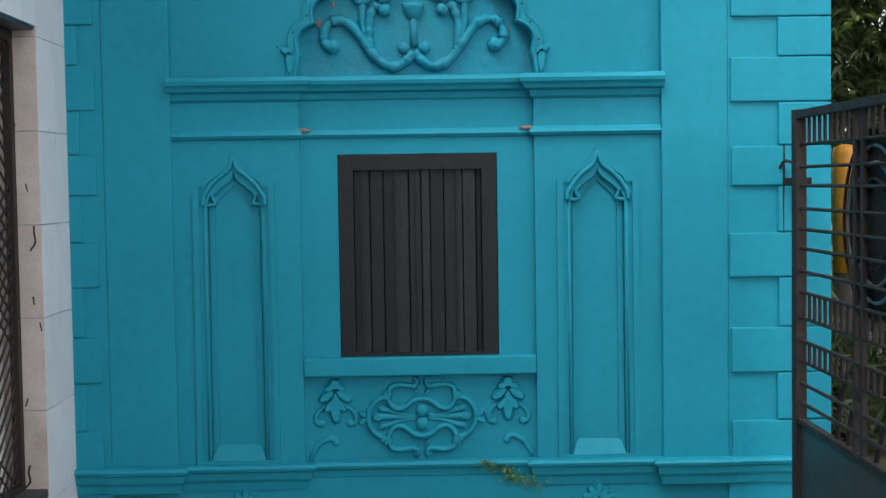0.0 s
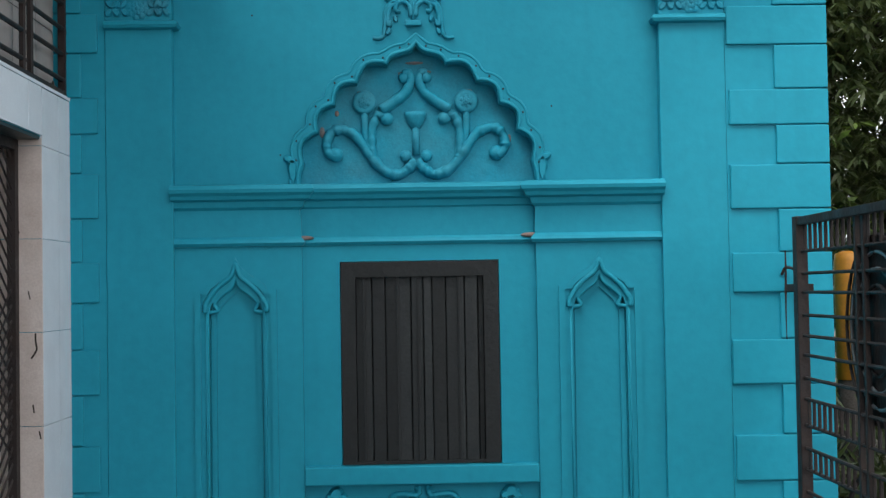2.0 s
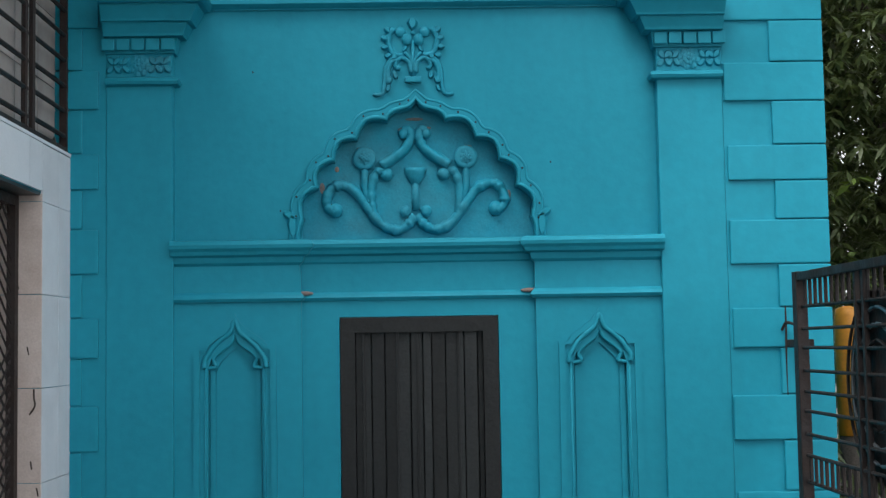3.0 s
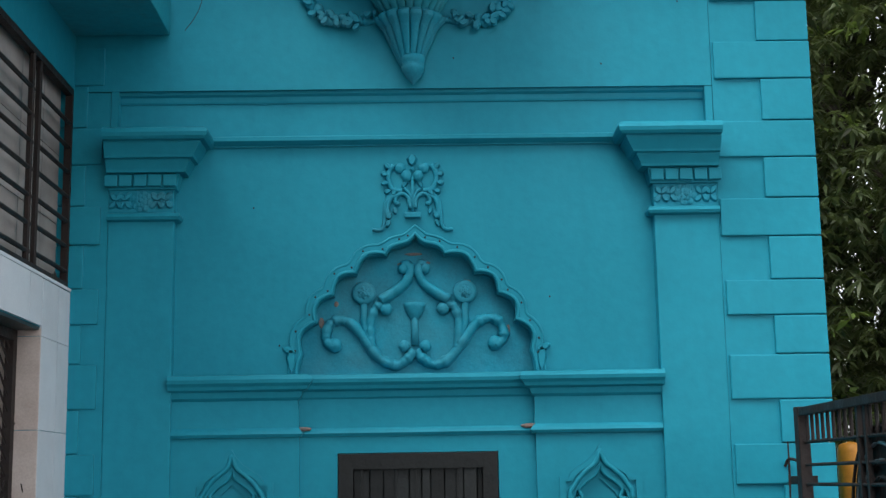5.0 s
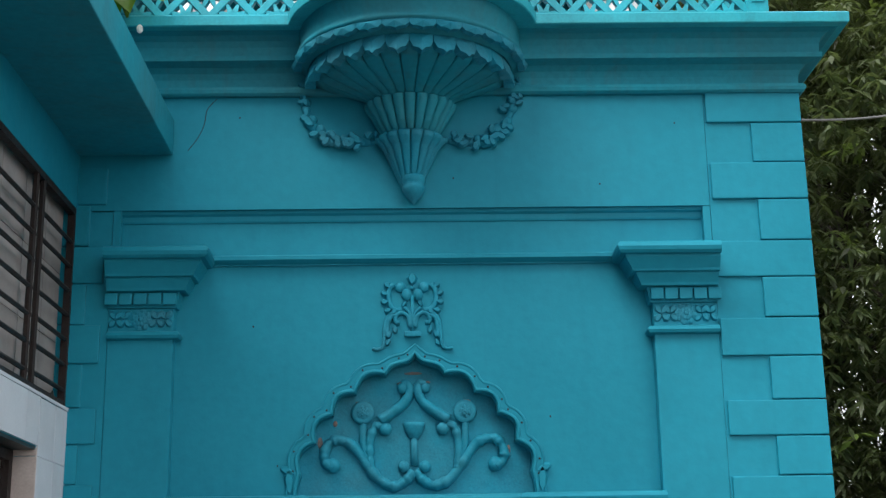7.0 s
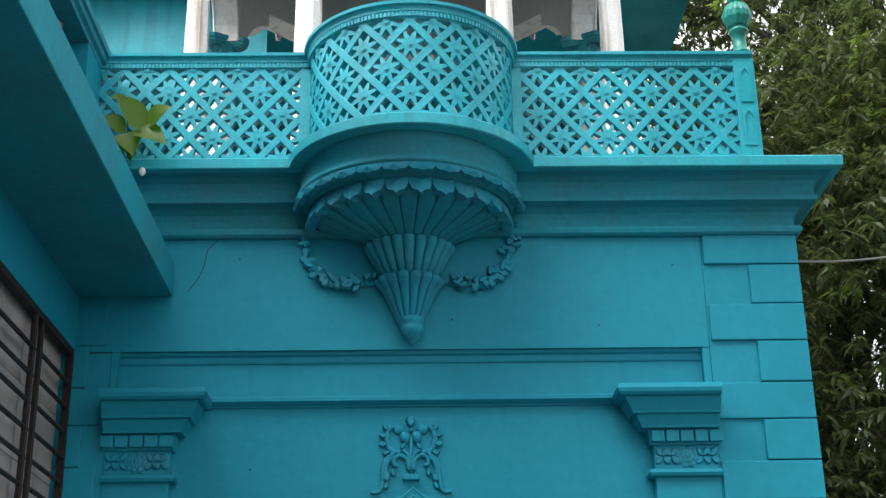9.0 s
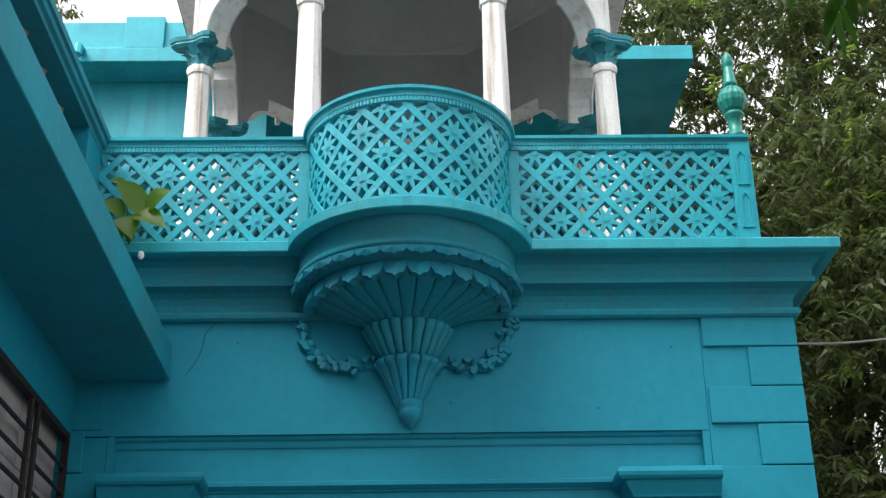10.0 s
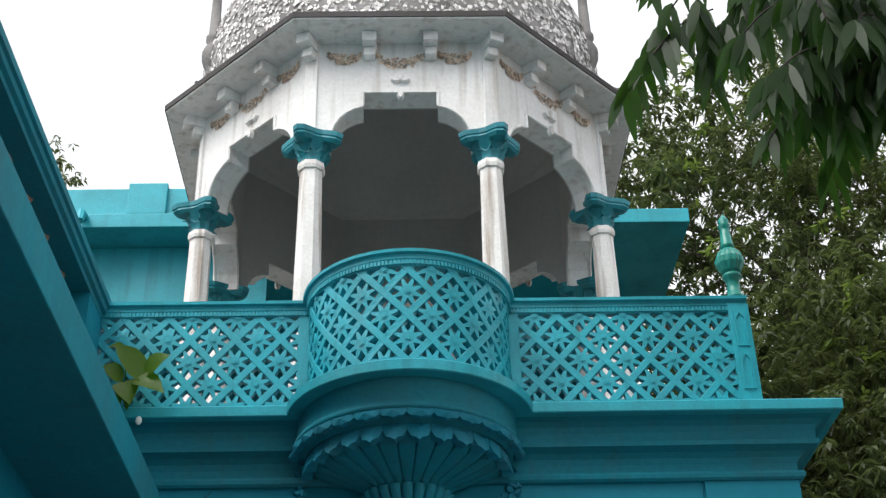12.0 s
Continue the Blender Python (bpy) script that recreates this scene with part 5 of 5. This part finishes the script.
def rosettes(centres, tips, per, length, width, spread, seed, droop=0.7):
    """Twig tips scattered round the given limb ends, each with a whorl of long leaves that arch down."""
    rng = np.random.default_rng(seed)
    n_tip = len(centres) * tips
    tip = np.repeat(np.asarray(centres), tips, 0) + rng.normal(0, 1, (n_tip, 3)) * spread
    size = np.repeat(rng.uniform(0.75, 1.25, n_tip), per)[:, None]
    n = n_tip * per
    c = np.repeat(tip, per, 0) + rng.normal(0, 0.018, (n, 3))
    turn = rng.uniform(0, 2 * np.pi, n)
    d = np.stack([np.cos(turn), np.sin(turn), rng.normal(0.15 - droop * 0.5, 0.35, n)], 1)
    d /= np.linalg.norm(d, axis=1)[:, None]
    s = np.cross(d, np.array([0.0, 0.0, 1.0]) + rng.normal(0, 0.35, (n, 3)))
    s /= np.linalg.norm(s, axis=1)[:, None]
    ln = length * size * rng.uniform(0.7, 1.2, (n, 1))
    w = width * size * rng.uniform(0.8, 1.2, (n, 1))
    sag = np.array([0.0, 0.0, -1.0]) * ln * droop
    v = np.stack([c, c + d * ln * 0.45 + s * w + sag * 0.12, c + d * ln * 0.45 - s * w + sag * 0.12, c + d * ln * 0.9 + sag * 0.55], 1).reshape(-1, 3)
    base = np.arange(n) * 4
    f = np.concatenate([np.stack([base, base + 1, base + 2], 1), np.stack([base + 1, base + 3, base + 2], 1)])
    me = bpy.data.meshes.new("mesh")
    me.from_pydata(v.tolist(), [], f.tolist())
    return me


def tree(at, height, crown, centre, clumps, per, seed, label, leaf=(0.15, 0.020), shell=0.55):
    """Trunk, limbs and a crown of many whorls of narrow leaves."""
    rnd = random.Random(seed)
    top = thing("tree", label, "tree", at, "trees behind the building")
    base = Vector(at)
    mid = Vector(centre)
    trunk = spline([base, base + Vector((0.1, 0.1, height * 0.25)), base.lerp(mid, 0.6) + Vector((0.2, 0, 0)), mid], 6)
    part("trunk", tube(trunk, 0.24, sides=12, taper=lambda u: 1 - 0.7 * u), BARK, top, smooth=True)
    ends = []
    while len(ends) < clumps:
        p = Vector([rnd.uniform(-1, 1) for _ in range(3)])
        if not (shell < p.length < 1 or (p.length < 1 and rnd.random() < 0.25)):
            continue
        e = mid + Vector((p.x * crown[0], p.y * crown[1], p.z * crown[2]))
        if noise.noise(e * 0.9) > -0.36:     # hollows between the boughs
            ends.append(e)
    for k in range(22):
        e = ends[k * len(ends) // 22]
        s = trunk[rnd.randrange(len(trunk) // 3, len(trunk))]
        part("limb", tube(spline([s, s.lerp(e, 0.5) + Vector((rnd.uniform(-0.4, 0.4), rnd.uniform(-0.4, 0.4), 0.3)), e], 6), 0.075, sides=7, taper=lambda u: 1 - 0.8 * u), BARK, top, smooth=True)
    me = rosettes([tuple(e) for e in ends], per, 11, leaf[0], leaf[1], (0.25, 0.25, 0.19), seed)
    me.materials.append(LEAF)
    part("crown", me, None, top, "dense drooping narrow leaves", kind="stuff")
    outer = sorted(ends, key=lambda e: e.y)[:len(ends) // 2]
    young = rosettes([tuple(e + Vector((0, -0.12, 0.1))) for e in outer[::5]], 2, 10, leaf[0] * 1.15, leaf[1] * 1.15, (0.12, 0.12, 0.08), seed + 50, 0.35)
    young.materials.append(NEW_LEAF)
    part("young_growth", young, None, top, "pale yellow-green young leaves", kind="stuff")
    return top


tree((4.9, 12.2, 0), 9, (2.9, 2.4, 4.6), (5.5, 12.6, 5.0), 1200, 9, 1, "large mango tree with dense drooping leaves")
tree((4.4, 15.5, 0), 12, (3.2, 2.4, 4.4), (5.4, 15.5, 10.4), 900, 8, 2, "tall mango tree with sky showing through")
tree((8.5, 14.0, 0), 12, (3.0, 3.0, 5.5), (8.8, 14.5, 8.6), 560, 8, 3, "tall mango tree at the yard's edge")
tree((6.5, 19.0, 0), 12, (4.2, 2.4, 6.0), (6.8, 19.0, 7.0), 520, 8, 5, "dark leafy tree far back in the yard", (0.18, 0.026))
tree((-6.0, 20, 0), 9, (0.75, 1.2, 1.2), (-6.75, 20.0, 15.4), 60, 4, 4, "distant tree over the roof")
shrub = leaf_cloud([(random.uniform(2.4, 6.0), random.uniform(8.6, 11.5), random.uniform(0.1, 0.9)) for _ in range(170)], 40, 0.22, 0.022, (0.14, 0.14, 0.14), -0.8, 9)
shrub.materials.append(LEAF)
tagged(new("shrubs", shrub), "low leafy shrubs in the yard", "shrub", kind="stuff")

# a tree beside the yard whose limb hangs into view overhead
near = thing("overhanging_tree", "roadside tree with an overhanging limb of long leaflets", "tree", (5.6, 4.6, 0))
rnd = random.Random(21)
part("trunk", tube(spline([(5.6, 4.6, 0), (5.5, 4.7, 3.0), (5.2, 4.9, 6.0), (4.9, 5.2, 9.0)]), 0.2, sides=10, taper=lambda u: 1 - 0.5 * u), BARK, near, smooth=True)
limbs = [spline([(5.25, 4.85, 5.6), (4.0, 5.2, 7.0), (2.8, 5.3, 7.15), (1.5, 5.3, 6.75)], 10), spline([(5.3, 4.8, 5.2), (4.0, 5.0, 6.3), (3.0, 5.1, 6.4), (2.1, 5.1, 6.05)], 10), spline([(5.4, 4.7, 5.0), (4.2, 5.1, 6.2), (3.2, 5.25, 6.5), (2.2, 5.25, 6.22)], 10), spline([(5.4, 4.7, 5.3), (4.2, 5.0, 6.5), (3.1, 5.0, 6.75), (1.95, 5.0, 6.45)], 10)]
fronds = []
for line in limbs:
    part("limb", tube(line, 0.05, sides=7, taper=lambda u: 1 - 0.85 * u), BARK, near, smooth=True)
    for k in range(9, len(line)):
        for _ in range(2):
            a = Vector(line[k]) + Vector((rnd.uniform(-0.1, 0.1), rnd.uniform(-0.25, 0.25), rnd.uniform(-0.05, 0.05)))
            fronds.append((a, a + Vector((rnd.uniform(-0.42, 0.05), rnd.uniform(-0.3, 0.3), rnd.uniform(-0.55, -0.2)))))
for a, b in fronds:
    stalk = part("stalk", tube(spline([a, a.lerp(b, 0.5) + Vector((0, 0, 0.06)), b], 4), 0.005, sides=5), BARK, near)
    for q in range(9):
        p = a.lerp(b, 0.1 + 0.11 * q) + Vector((0, 0, 0.04))
        for sgn in (-1, 1):
            d = ((b - a).normalized() * 0.4 + Vector((sgn * 0.4 + rnd.uniform(-0.15, 0.15), rnd.uniform(-0.3, 0.3), -0.85))).normalized()
            ln, w = rnd.uniform(0.19, 0.29), rnd.uniform(0.024, 0.033)
            s = d.cross(Vector((rnd.uniform(-0.5, 0.5), 1, 0.2))).normalized()
            bm = bmesh.new()
            top_, bot = [], []
            for t, g in ((0.0, 0.1), (0.2, 0.8), (0.5, 1.0), (0.8, 0.55), (1.0, 0.02)):
                c = p + d * ln * t + Vector((0, 0, -0.05 * t * t))
                top_.append(bm.verts.new(c + s * w * g))
                bot.append(bm.verts.new(c - s * w * g))
            for i in range(4):
                bm.faces.new((top_[i], top_[i + 1], bot[i + 1], bot[i]))
            part("leaflet", bm, NEAR_LEAF, stalk)

# broad-leaved creeper rooted in the cornice
plant = thing("creeper", "young broad-leaved plant rooted in the cornice", "plant", (-1.5, 6.62, 5.0))
root = Vector((-1.53, 6.64, 4.99))
for bx, bz, tx, tz, wide, out in ((-1.44, 5.13, -1.61, 5.34, 0.068, 0.05), (-1.43, 5.15, -1.30, 5.255, 0.070, 0.08), (-1.56, 5.13, -1.69, 5.21, 0.055, 0.03), (-1.545, 5.12, -1.49, 4.965, 0.075, 0.07), (-1.49, 5.12, -1.31, 5.02, 0.065, 0.09), (-1.60, 5.10, -1.56, 4.96, 0.055, 0.03), (-1.56, 5.30, -1.66, 5.33, 0.03, 0.02)):
    p, tip = Vector((bx, 6.60 - out * 0.5, bz)), Vector((tx, 6.60 - out, tz))
    part("stem", tube(spline([root, root.lerp(p, 0.5) + Vector((0, -0.02, 0.03)), p], 4), 0.005, sides=5), IVY, plant)
    bm = bmesh.new()
    d = tip - p
    s = d.normalized().cross(Vector((0.15, 1, -0.55))).normalized()
    n3 = d.normalized().cross(s)
    rows = []
    for t, g in ((0.0, 0.15), (0.08, 0.62), (0.2, 0.93), (0.38, 1.0), (0.58, 0.86), (0.78, 0.52), (0.92, 0.2), (1.0, 0.02)):
        c = p + d * t + Vector((0, 0, 0.03 * math.sin(math.pi * t)))
        rows.append([bm.verts.new(c - s * wide * g + n3 * 0.016 * g), bm.verts.new(c), bm.verts.new(c + s * wide * g + n3 * 0.016 * g)])
    for a, b in zip(rows, rows[1:]):
        for j in range(2):
            bm.faces.new((a[j], a[j + 1], b[j + 1], b[j]))
    part("leaf", bm, IVY, plant, smooth=True)

part("bud", ball((-1.46, 6.645, 4.925), 0.018, squash=(1, 1, 1.4)), WHITE, plant, "pale closed bud")
moss = leaf_cloud([(0.33 + 0.022 * k + random.uniform(-0.02, 0.02), 6.925, 0.425 - 0.0085 * k + random.uniform(-0.02, 0.015)) for k in range(12)], 16, 0.032, 0.0045, (0.025, 0.010, 0.012), 0.3, 31)
moss.materials.append(MOSS)
tagged(new("moss", moss), "tuft of yellow-green moss hanging from the base course", "moss", kind="stuff")

crack = spline([(-1.08, PIL - 0.001, 4.63), (-1.13, PIL - 0.001, 4.57), (-1.145, PIL - 0.001, 4.48), (-1.18, PIL - 0.001, 4.40), (-1.23, PIL - 0.001, 4.33)], 5)
part("hairline_crack", tube(crack, 0.0022, sides=5, flat=0.5), MOULD, wall_front, "dark hairline crack in the plaster")

# small nicks in the painted wall
for x, z in ((0.71, 2.86), (-0.86, 3.36), (-0.72, 2.62), (1.45, 4.47), (0.22, 4.16), (-0.95, 4.52), (1.02, 4.12), (-0.94, 1.42), (0.98, 1.30), (1.13, 1.72)):
    plane = PIL if z > 3.99 else PANEL if abs(x) < 0.62 or z > 2.3 else WALL if abs(x) < 1.09 else STRIP
    part("paint_nick", ball((x, plane, z), 0.005, squash=(1, 0.3, 1.2), seg=6), IRON, wall_front)
